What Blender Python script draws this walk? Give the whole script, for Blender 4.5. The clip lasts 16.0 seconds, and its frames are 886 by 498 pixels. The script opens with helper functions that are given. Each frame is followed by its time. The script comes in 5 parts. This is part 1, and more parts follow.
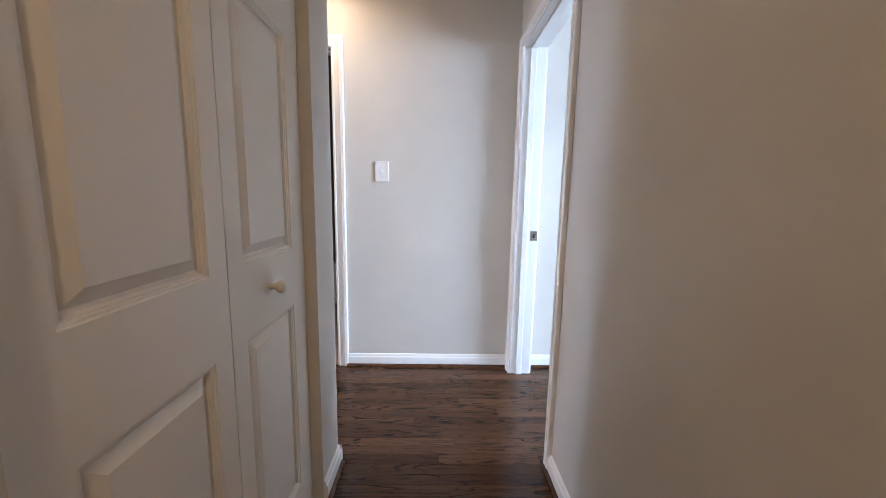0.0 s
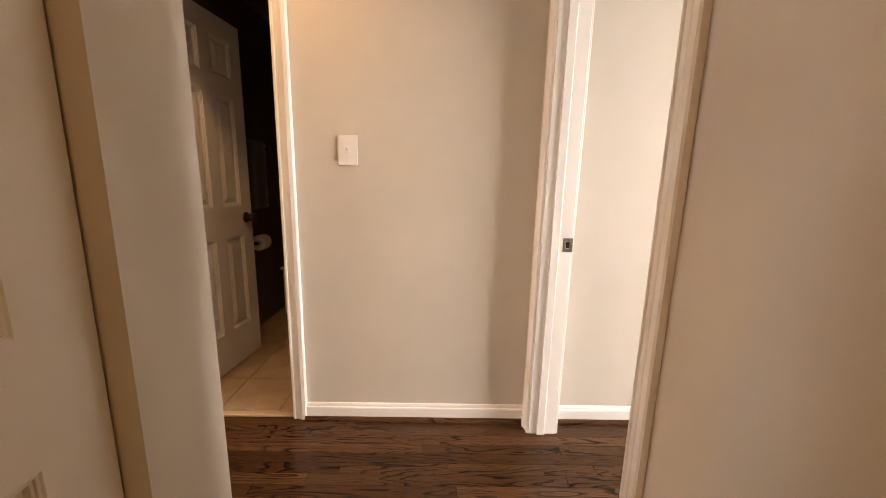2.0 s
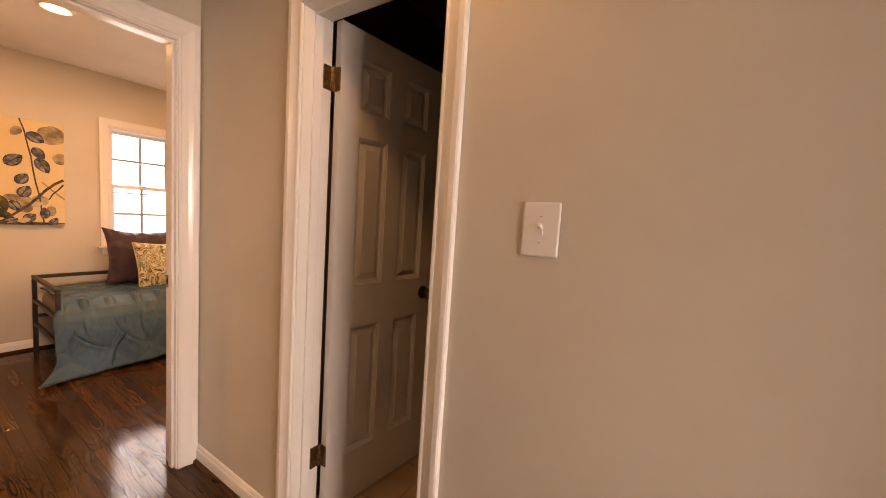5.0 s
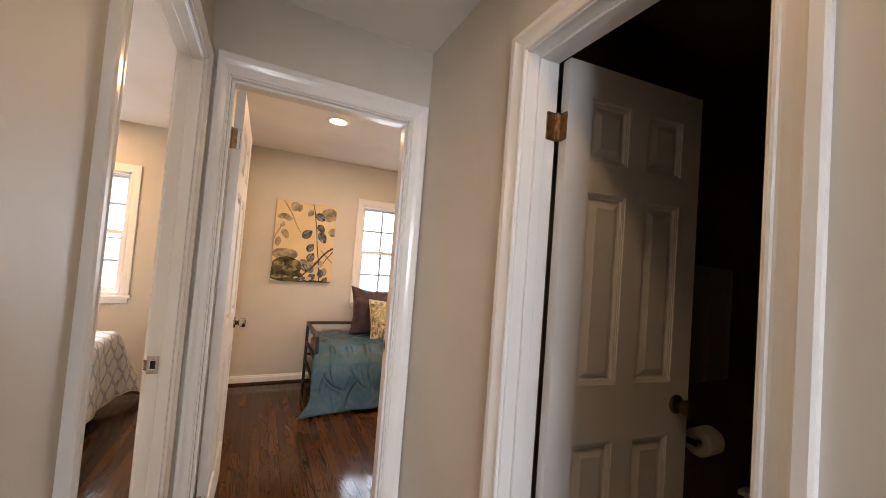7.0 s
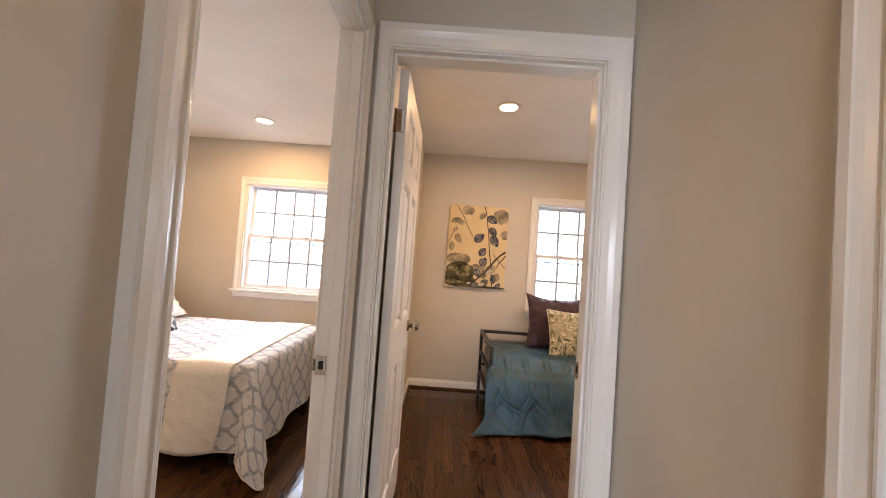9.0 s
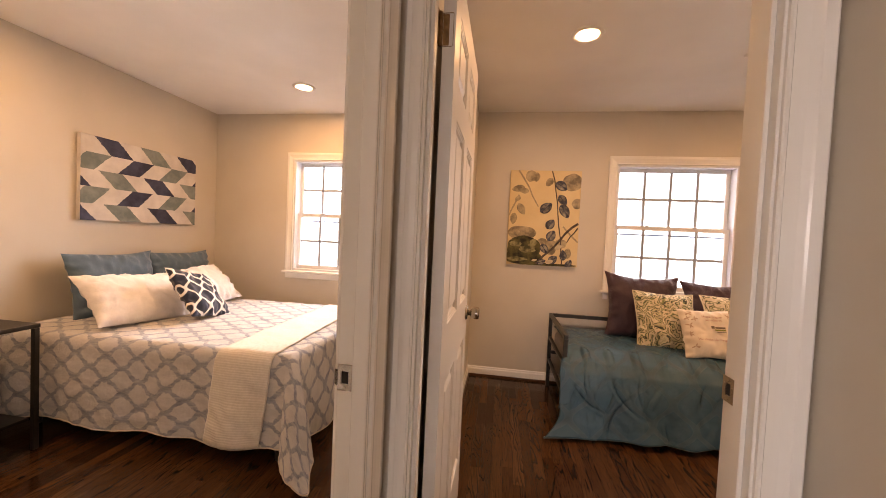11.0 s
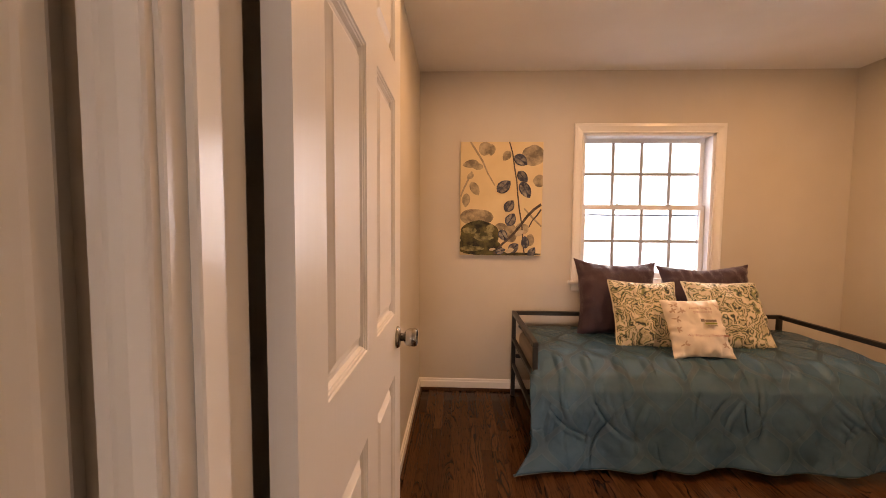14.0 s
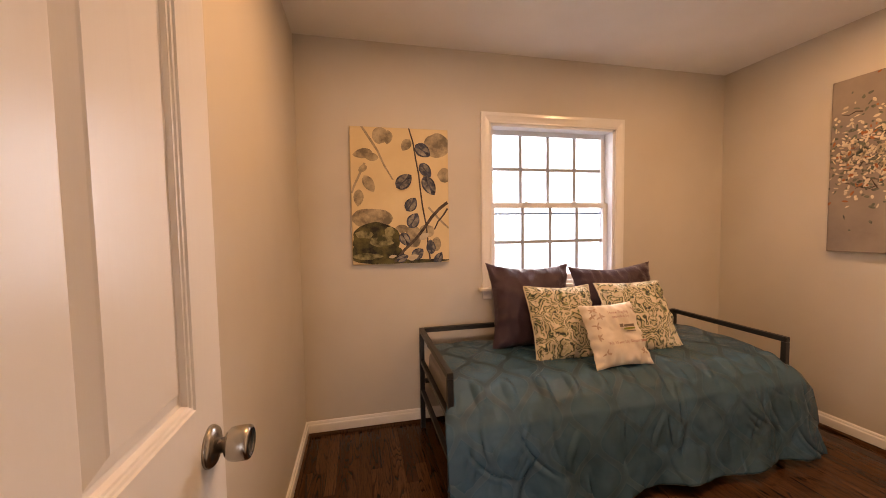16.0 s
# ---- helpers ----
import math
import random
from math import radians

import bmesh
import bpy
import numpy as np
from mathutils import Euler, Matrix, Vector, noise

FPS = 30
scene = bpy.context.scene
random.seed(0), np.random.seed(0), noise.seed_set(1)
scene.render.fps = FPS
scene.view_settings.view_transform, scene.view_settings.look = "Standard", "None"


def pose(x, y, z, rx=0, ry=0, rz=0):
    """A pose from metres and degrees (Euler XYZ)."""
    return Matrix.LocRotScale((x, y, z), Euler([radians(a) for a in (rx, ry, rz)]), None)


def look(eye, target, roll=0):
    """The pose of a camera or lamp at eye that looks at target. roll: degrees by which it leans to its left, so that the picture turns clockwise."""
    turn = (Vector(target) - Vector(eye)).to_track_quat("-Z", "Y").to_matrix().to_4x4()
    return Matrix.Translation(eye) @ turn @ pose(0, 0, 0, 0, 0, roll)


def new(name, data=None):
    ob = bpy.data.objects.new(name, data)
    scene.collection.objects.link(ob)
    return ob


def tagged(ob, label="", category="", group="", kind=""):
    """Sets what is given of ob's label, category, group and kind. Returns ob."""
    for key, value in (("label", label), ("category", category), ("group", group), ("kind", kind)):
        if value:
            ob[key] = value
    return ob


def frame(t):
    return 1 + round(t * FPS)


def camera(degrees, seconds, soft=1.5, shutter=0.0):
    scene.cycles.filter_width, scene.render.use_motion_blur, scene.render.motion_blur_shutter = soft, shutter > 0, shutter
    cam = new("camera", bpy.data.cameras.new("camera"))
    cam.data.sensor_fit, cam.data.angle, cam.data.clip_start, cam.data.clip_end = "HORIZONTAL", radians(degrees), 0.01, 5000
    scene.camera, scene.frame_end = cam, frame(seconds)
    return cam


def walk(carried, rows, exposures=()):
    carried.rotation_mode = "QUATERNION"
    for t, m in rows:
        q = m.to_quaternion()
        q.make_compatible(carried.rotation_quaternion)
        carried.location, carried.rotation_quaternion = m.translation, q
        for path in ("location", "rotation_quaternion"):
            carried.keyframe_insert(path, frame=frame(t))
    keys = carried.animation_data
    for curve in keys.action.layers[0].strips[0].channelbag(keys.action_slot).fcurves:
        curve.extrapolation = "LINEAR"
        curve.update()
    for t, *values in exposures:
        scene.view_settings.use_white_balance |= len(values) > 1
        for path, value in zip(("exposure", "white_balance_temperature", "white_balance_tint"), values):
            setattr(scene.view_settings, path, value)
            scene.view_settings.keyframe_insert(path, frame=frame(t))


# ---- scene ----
cam = camera(100.9, 16.0, 0.9)
PATH = [
    (0.0, 0.049, -0.277, 1.160, 81.71, -1.06, -0.97),
    (0.5, 0.080, -0.097, 1.173, 80.53, -1.11, 0.31),
    (1.0, 0.089, 0.077, 1.170, 80.33, -1.29, 0.37),
    (1.5, 0.086, 0.285, 1.172, 79.59, -1.28, -1.01),
    (2.0, 0.101, 0.447, 1.187, 79.26, -1.24, -0.58),
    (2.5, 0.132, 0.620, 1.173, 79.43, -1.43, 1.74),
    (3.0, 0.147, 0.761, 1.174, 79.79, -1.77, 4.56),
    (3.2, 0.138, 0.827, 1.183, 79.64, -1.94, 5.74),
    (5.3, -0.062, 1.296, 1.332, 87.04, -3.87, 37.87),
    (5.5, -0.092, 1.318, 1.341, 88.30, -3.93, 40.55),
    (6.0, -0.171, 1.385, 1.350, 90.16, -4.15, 48.06),
    (6.5, -0.242, 1.402, 1.355, 91.25, -4.25, 54.62),
    (7.0, -0.319, 1.419, 1.359, 92.23, -4.45, 63.71),
    (7.5, -0.378, 1.452, 1.354, 92.47, -4.44, 74.13),
    (8.0, -0.429, 1.460, 1.334, 92.42, -4.43, 82.50),
    (8.5, -0.548, 1.475, 1.296, 92.40, -4.24, 87.48),
    (9.0, -0.715, 1.481, 1.290, 91.93, -4.11, 90.11),
    (9.5, -0.791, 1.468, 1.295, 91.48, -3.78, 91.55),
    (10.0, -0.873, 1.454, 1.274, 90.77, -3.39, 94.52),
    (10.2, -0.918, 1.453, 1.274, 90.17, -3.31, 95.80),
    (12.3, -1.395, 1.396, 1.229, 87.14, -2.10, 100.27),
    (12.5, -1.420, 1.388, 1.233, 86.87, -1.93, 99.39),
    (13.0, -1.471, 1.393, 1.240, 86.75, -1.38, 97.18),
    (13.5, -1.577, 1.427, 1.247, 86.76, -0.90, 94.27),
    (14.0, -1.705, 1.480, 1.250, 86.64, -0.45, 92.10),
    (14.5, -1.809, 1.514, 1.258, 86.75, -0.27, 91.13),
    (15.0, -1.903, 1.535, 1.261, 86.77, -0.05, 89.21),
    (15.5, -2.054, 1.540, 1.266, 86.85, 0.51, 82.70),
    (16.0, -2.157, 1.545, 1.260, 86.80, 0.88, 77.03),
]
EXPOSURES = [(0.0, 1.34, 5500, 14), (1.0, 1.22, 5700, 16), (1.5, 1.16, 7500, 22), (2.5, 0.90, 11800, 31), (3.2, 0.68, 12200, 33), (5.3, 0.17, 13300, 41), (6.0, 0.13, 11300, 32), (6.5, 0.18, 8500, 22), (7.0, 0.22, 7500, 19), (8.0, 0.32, 7200, 19), (9.0, 0.14, 7300, 20), (9.5, 0.0, 8200, 25), (10.2, -0.08, 9600, 32), (12.3, -0.18, 9800, 33), (14.0, -0.16, 10200, 35), (15.0, -0.14, 9900, 34), (16.0, -0.2, 9500, 33)]
walk(cam, [(t, pose(x, y, z, rx, ry, rz)) for t, x, y, z, rx, ry, rz in PATH], EXPOSURES)

# ---- world and lights ----
CEIL = 2.40
SUN_EL, SUN_AZ = radians(42), radians(180)
world = bpy.data.worlds.new("world")
scene.world = world
world.use_nodes = True
wn = world.node_tree.nodes
sky = wn.new("ShaderNodeTexSky")
sky.sky_type = "NISHITA"
sky.sun_disc = False
sky.sun_elevation, sky.sun_rotation = SUN_EL, SUN_AZ
wn["Background"].inputs["Strength"].default_value = 0.15
world.node_tree.links.new(sky.outputs[0], wn["Background"].inputs["Color"])


def lamp(name, kind, m, energy, color, size=0.1, size_y=None, spread=math.pi):
    data = bpy.data.lights.new(name, kind)
    data.energy, data.color = energy, color
    if kind == "AREA":
        data.shape, data.size = ("RECTANGLE", size) if size_y else ("DISK", size)
        if size_y:
            data.size_y = size_y
        data.spread = spread
    if kind == "SUN":
        data.angle = size
    ob = new(name, data)
    ob.matrix_world = m
    return ob


lamp("sun", "SUN", look((0, 0, 0), (-math.sin(SUN_AZ) * math.cos(SUN_EL), -math.cos(SUN_AZ) * math.cos(SUN_EL), -math.sin(SUN_EL))), 2.0, (1, 0.95, 0.88), radians(0.5))
DAY, WARM = (0.74, 0.87, 1.0), (1.0, 0.66, 0.35)
# daylight in the window openings
lamp("window_daylight", "AREA", pose(-4.92, -0.40, 1.38, 68, 0, -90), 98, DAY, 1.80, 1.35, radians(106))
lamp("window_daylight", "AREA", pose(-4.92, 3.28, 1.38, 68, 0, -90), 80, DAY, 2.10, 1.35, radians(106))
lamp("window_daylight", "AREA", pose(4.08, 0.8, 1.45, 68, 0, 90), 108, DAY, 1.9, 1.5, radians(110))
# last entry is an unseen fill, added behind the start for the closet walls
LAMPS = [(-3.243, 1.858, 13.5), (-3.243, 3.55, 16), (-3.857, -0.16, 15), (-2.30, -1.00, 14.5), (-0.66, 1.78, 2.1), (0.10, -0.95, 3.1)]
for lx, ly, watts in LAMPS:
    lamp("downlight_bulb", "AREA", pose(lx, ly, CEIL - 0.006), watts, WARM, 0.11)


# ---- materials ----
def mat(name, rough=0.6, metal=0.0, spec=0.5):
    m = bpy.data.materials.new(name)
    m.use_nodes = True
    b = m.node_tree.nodes["Principled BSDF"]
    b.inputs["Roughness"].default_value = rough
    b.inputs["Metallic"].default_value = metal
    b.inputs["Specular IOR Level"].default_value = spec
    return m, m.node_tree.nodes, m.node_tree.links, b


def math_node(nodes, links, op, a, b=None, c=None):
    n = nodes.new("ShaderNodeMath")
    n.operation = op
    for i, v in enumerate((a, b, c)):
        if v is None:
            continue
        if isinstance(v, (int, float)):
            n.inputs[i].default_value = v
        else:
            links.new(v, n.inputs[i])
    return n.outputs[0]


def tex_noise(nodes, links, vec, scale, detail=4, rough=0.55):
    n = nodes.new("ShaderNodeTexNoise")
    n.inputs["Scale"].default_value = scale
    n.inputs["Detail"].default_value = detail
    n.inputs["Roughness"].default_value = rough
    if vec is not None:
        links.new(vec, n.inputs["Vector"])
    return n.outputs["Fac"]


def coords(nodes, kind="Object"):
    return nodes.new("ShaderNodeTexCoord").outputs[kind]


def mapping(nodes, links, vec, scale=(1, 1, 1), loc=(0, 0, 0)):
    n = nodes.new("ShaderNodeMapping")
    links.new(vec, n.inputs["Vector"])
    n.inputs["Scale"].default_value = scale
    n.inputs["Location"].default_value = loc
    return n.outputs[0]


def ramp(nodes, links, fac, *stops):
    n = nodes.new("ShaderNodeValToRGB")
    while len(n.color_ramp.elements) < len(stops):
        n.color_ramp.elements.new(0.5)
    for e, (p, c) in zip(n.color_ramp.elements, stops):
        e.position, e.color = p, (*c, 1) if len(c) == 3 else c
    links.new(fac, n.inputs[0])
    return n.outputs[0]


def mix(nodes, links, fac, a, b, kind="MIX"):
    n = nodes.new("ShaderNodeMix")
    n.data_type, n.blend_type = "RGBA", kind
    for sock, v in ((n.inputs[0], fac), (n.inputs[6], a), (n.inputs[7], b)):
        if isinstance(v, (int, float)):
            sock.default_value = v
        elif isinstance(v, tuple):
            sock.default_value = (*v, 1)
        else:
            links.new(v, sock)
    return n.outputs[2]


def bump(nodes, links, b, height, strength=0.2, dist=0.002):
    n = nodes.new("ShaderNodeBump")
    n.inputs["Strength"].default_value = strength
    n.inputs["Distance"].default_value = dist
    links.new(height, n.inputs["Height"])
    links.new(n.outputs[0], b.inputs["Normal"])


def painted(name, col, rough, grain=260, depth=0.12, vary=0.05, spec=0.4):
    """Paint: roller stipple and faint, broad unevenness."""
    m, n, l, b = mat(name, rough, 0, spec)
    v = coords(n)
    broad = tex_noise(n, l, v, 1.6, 3)
    dark = tuple(c * (1 - vary) for c in col)
    light = tuple(min(1, c * (1 + vary)) for c in col)
    l.new(ramp(n, l, broad, (0.3, dark), (0.7, light)), b.inputs["Base Color"])
    fine = tex_noise(n, l, v, grain, 2)
    r = math_node(n, l, "MULTIPLY_ADD", tex_noise(n, l, v, 9, 4), 0.05, rough - 0.025)
    l.new(r, b.inputs["Roughness"])
    bump(n, l, b, fine, depth, 0.001)
    return m


M_WALL = painted("wall_paint", (0.61, 0.565, 0.495), 0.55)
M_CEIL = painted("ceiling_paint", (0.86, 0.85, 0.83), 0.8)
M_TRIM = painted("trim_enamel", (0.84, 0.83, 0.80), 0.20, 60, 0.02, 0.02, 0.5)


def embossed(name, col, rough):
    """Moulded door skin: faint vertical wood grain under enamel."""
    m, n, l, b = mat(name, rough, 0, 0.5)
    v = coords(n)
    broad = tex_noise(n, l, v, 1.3, 2)
    l.new(ramp(n, l, broad, (0.3, tuple(c * 0.97 for c in col)), (0.7, col)), b.inputs["Base Color"])
    warp = tex_noise(n, l, mapping(n, l, v, (9, 9, 1.1)), 1.0, 2, 0.4)
    ring = math_node(n, l, "SINE", math_node(n, l, "MULTIPLY", warp, 70.0))
    fine = tex_noise(n, l, mapping(n, l, v, (160, 160, 7)), 1.0, 3)
    bump(n, l, b, math_node(n, l, "ADD", math_node(n, l, "MULTIPLY", ring, 0.35), fine), 0.10, 0.0010)
    return m


M_DOOR = embossed("door_enamel", (0.80, 0.785, 0.76), 0.29)
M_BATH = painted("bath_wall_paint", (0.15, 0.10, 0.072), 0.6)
M_PLASTIC = painted("white_plastic", (0.82, 0.81, 0.79), 0.3, 400, 0.02, 0.02)
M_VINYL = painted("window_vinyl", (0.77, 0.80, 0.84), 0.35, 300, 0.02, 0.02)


def plain(name, col, rough=0.5, metal=0.0, grain=120, vary=0.12):
    m, n, l, b = mat(name, rough, metal)
    v = coords(n)
    f = tex_noise(n, l, v, grain, 4)
    l.new(ramp(n, l, f, (0.3, tuple(c * (1 - vary) for c in col)), (0.7, tuple(min(1, c * (1 + vary)) for c in col))), b.inputs["Base Color"])
    l.new(math_node(n, l, "MULTIPLY_ADD", f, 0.15, rough - 0.07), b.inputs["Roughness"])
    return m


M_NICKEL = plain("satin_nickel", (0.40, 0.37, 0.33), 0.24, 1.0, 40, 0.05)
M_BRASS = plain("aged_brass", (0.30, 0.19, 0.10), 0.42, 1.0, 60, 0.35)
M_BLACK = plain("black_metal", (0.012, 0.011, 0.011), 0.42, 0.0, 80, 0.2)
# near-black for thin plates that stand in for the shade inside openings
M_VOID = plain("recess_shade", (0.01, 0.01, 0.01), 0.8)
M_PORC = plain("porcelain", (0.78, 0.76, 0.72), 0.12, 0, 20, 0.03)
M_PAPER = plain("tissue_paper", (0.66, 0.63, 0.58), 0.9, 0, 80, 0.05)
M_WOODK = plain("wooden_knob", (0.72, 0.66, 0.55), 0.4, 0, 60, 0.06)


def oak():
    """Dark-stained oak strip: cathedral figure, pores, varnish."""
    m, n, l, b = mat("stained_oak", 0.12, 0, 0.26)
    info = n.new("ShaderNodeObjectInfo").outputs["Random"]
    isl = n.new("ShaderNodeNewGeometry").outputs["Random Per Island"]
    rnd = math_node(n, l, "FRACT", math_node(n, l, "ADD", info, isl))
    comb = n.new("ShaderNodeCombineXYZ")
    l.new(math_node(n, l, "MULTIPLY", rnd, 37.0), comb.inputs[0])
    l.new(math_node(n, l, "MULTIPLY", rnd, 91.0), comb.inputs[1])
    l.new(math_node(n, l, "MULTIPLY", rnd, 13.0), comb.inputs[2])
    add = n.new("ShaderNodeVectorMath")
    add.operation = "ADD"
    l.new(coords(n), add.inputs[0])
    l.new(comb.outputs[0], add.inputs[1])
    v = add.outputs[0]
    warp = tex_noise(n, l, mapping(n, l, v, (1.2, 10, 1)), 1.0, 2, 0.45)
    rings = math_node(n, l, "FRACT", math_node(n, l, "MULTIPLY", warp, 17.0))
    fig = ramp(n, l, rings, (0.0, (1, 1, 1)), (0.14, (0.85, 0.85, 0.85)), (0.36, (0.08, 0.08, 0.08)), (1.0, (0, 0, 0)))
    patch = tex_noise(n, l, mapping(n, l, v, (2.0, 6, 1), (4, 2, 0)), 1.0, 2)
    fig = math_node(n, l, "MULTIPLY", fig, ramp(n, l, patch, (0.42, (0.12, 0.12, 0.12)), (0.55, (1, 1, 1))))
    pores = tex_noise(n, l, mapping(n, l, v, (14, 380, 1)), 1.0, 4, 0.7)
    streak = tex_noise(n, l, mapping(n, l, v, (1.2, 50, 1)), 1.0, 3, 0.6)
    base = ramp(n, l, rnd, (0.0, (0.048, 0.0205, 0.0096)), (0.45, (0.078, 0.0350, 0.0168)), (0.8, (0.100, 0.0465, 0.0228)), (1.0, (0.122, 0.0585, 0.0295)))
    c = mix(n, l, ramp(n, l, streak, (0.35, (0, 0, 0)), (0.7, (0.6, 0.6, 0.6))), base, (0.052, 0.0225, 0.010))
    c = mix(n, l, math_node(n, l, "MULTIPLY", fig, 0.93), c, (0.008, 0.0035, 0.002))
    c = mix(n, l, ramp(n, l, pores, (0.38, (0.8, 0.8, 0.8)), (0.46, (0, 0, 0))), c, (0.012, 0.005, 0.003))
    l.new(c, b.inputs["Base Color"])
    wear = tex_noise(n, l, mapping(n, l, v, (3, 3, 3)), 2.0, 5)
    l.new(math_node(n, l, "MULTIPLY_ADD", wear, 0.12, 0.055), b.inputs["Roughness"])
    h = math_node(n, l, "ADD", math_node(n, l, "MULTIPLY", pores, 0.6), math_node(n, l, "MULTIPLY", warp, 1.5))
    bump(n, l, b, h, 0.07, 0.0012)
    return m


M_OAK = oak()


def tile_mat():
    m, n, l, b = mat("floor_tile", 0.35)
    v = coords(n)
    info = n.new("ShaderNodeObjectInfo").outputs["Random"]
    f = tex_noise(n, l, v, 6, 6, 0.65)
    c = ramp(n, l, f, (0.3, (0.36, 0.25, 0.155)), (0.7, (0.52, 0.39, 0.265)))
    c = mix(n, l, math_node(n, l, "MULTIPLY", info, 0.25), c, (0.40, 0.29, 0.19))
    l.new(c, b.inputs["Base Color"])
    bump(n, l, b, tex_noise(n, l, v, 30, 4), 0.1)
    return m


M_TILE = tile_mat()
M_GROUT = plain("grout", (0.22, 0.17, 0.12), 0.9)


def glass_mat():
    m, n, l, b = mat("window_glass", 0.02)
    b.inputs["Transmission Weight"].default_value = 1.0
    b.inputs["IOR"].default_value = 1.45
    b.inputs["Base Color"].default_value = (0.56, 0.62, 0.69, 1)
    return m


M_GLASS = glass_mat()


def glow(name, col, strength):
    m, n, l, b = mat(name, 0.5)
    b.inputs["Base Color"].default_value = (0.8, 0.8, 0.8, 1)
    b.inputs["Emission Color"].default_value = (*col, 1)
    b.inputs["Emission Strength"].default_value = strength
    return m


M_LENS = glow("lit_lens", (1.0, 0.80, 0.55), 14.0)


def fabric(name, base, weave=900, rough=0.85, sheen=0.3, pattern=None, wrinkle=0.25, wr_scale=9.0):
    """Woven cloth on UVs in metres; pattern(n, l, u, v) may give a colour."""
    m, n, l, b = mat(name, rough, 0, 0.3)
    b.inputs["Sheen Weight"].default_value = sheen
    uv = coords(n, "UV")
    sep = n.new("ShaderNodeSeparateXYZ")
    l.new(uv, sep.inputs[0])
    blotch = tex_noise(n, l, uv, 14, 4)
    if pattern:
        c = pattern(n, l, sep.outputs[0], sep.outputs[1], uv)
    else:
        c = ramp(n, l, blotch, (0.3, tuple(x * 0.9 for x in base)), (0.7, tuple(min(1, x * 1.1) for x in base)))
    l.new(c, b.inputs["Base Color"])
    w = tex_noise(n, l, uv, weave, 1)
    wr = tex_noise(n, l, uv, wr_scale, 5, 0.6)
    h = math_node(n, l, "ADD", math_node(n, l, "MULTIPLY", w, 0.08), math_node(n, l, "MULTIPLY", wr, 1.0))
    bump(n, l, b, h, wrinkle, 0.02)
    return m


def lattice(n, l, u, v, uv, wide, tall, line, wob=0.02):
    """Distance mask of an ogee trellis: 1 on the lines."""
    nz = tex_noise(n, l, uv, 30, 2)
    u = math_node(n, l, "MULTIPLY_ADD", nz, wob, u)
    s = math_node(n, l, "MULTIPLY", math_node(n, l, "SINE", math_node(n, l, "MULTIPLY", v, 2 * math.pi / tall)), 0.235)
    x = math_node(n, l, "DIVIDE", u, wide)
    outs = []
    for sign, off in ((1, 0.5), (-1, 0.0)):
        q = math_node(n, l, "MULTIPLY_ADD", s, sign, math_node(n, l, "ADD", x, off))
        f = math_node(n, l, "ABSOLUTE", math_node(n, l, "SUBTRACT", math_node(n, l, "FRACT", q), 0.5))
        outs.append(f)
    d = math_node(n, l, "MINIMUM", outs[0], outs[1])
    return ramp(n, l, d, (line * 0.75, (1, 1, 1)), (line * 1.25, (0, 0, 0)))


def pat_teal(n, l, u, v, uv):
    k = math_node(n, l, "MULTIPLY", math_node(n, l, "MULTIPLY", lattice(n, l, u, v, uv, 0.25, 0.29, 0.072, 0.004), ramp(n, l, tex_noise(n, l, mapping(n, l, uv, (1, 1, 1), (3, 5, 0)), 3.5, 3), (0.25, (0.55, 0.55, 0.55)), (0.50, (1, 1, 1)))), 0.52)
    # the even figure's fainter look on the shaded drape is put into the colour
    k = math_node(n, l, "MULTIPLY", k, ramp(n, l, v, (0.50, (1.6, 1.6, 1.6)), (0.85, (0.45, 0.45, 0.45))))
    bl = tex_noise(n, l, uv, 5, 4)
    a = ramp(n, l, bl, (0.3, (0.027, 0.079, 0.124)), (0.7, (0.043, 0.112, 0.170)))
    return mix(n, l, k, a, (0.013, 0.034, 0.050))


def pat_trellis(n, l, u, v, uv):
    k = lattice(n, l, u, v, uv, 0.137, 0.195, 0.112, 0.042)
    brush = tex_noise(n, l, mapping(n, l, uv, (34, 9, 1), (2, 7, 0)), 1, 3, 0.65)
    k = math_node(n, l, "MULTIPLY", k, ramp(n, l, brush, (0.30, (0.25, 0.25, 0.25)), (0.46, (1, 1, 1))))
    st = tex_noise(n, l, mapping(n, l, uv, (40, 12, 1)), 1, 4, 0.7)
    ink = ramp(n, l, st, (0.3, (0.20, 0.22, 0.28)), (0.7, (0.47, 0.50, 0.56)))
    ground = ramp(n, l, tex_noise(n, l, mapping(n, l, uv, (26, 7, 1), (5, 1, 0)), 1, 4, 0.6), (0.35, (0.57, 0.565, 0.565)), (0.6, (0.66, 0.65, 0.64)))
    return mix(n, l, k, ground, ink)


def pat_navy(n, l, u, v, uv):
    k = lattice(n, l, u, v, uv, 0.125, 0.15, 0.085, 0.0)
    return mix(n, l, k, (0.012, 0.018, 0.040), (0.72, 0.69, 0.64))


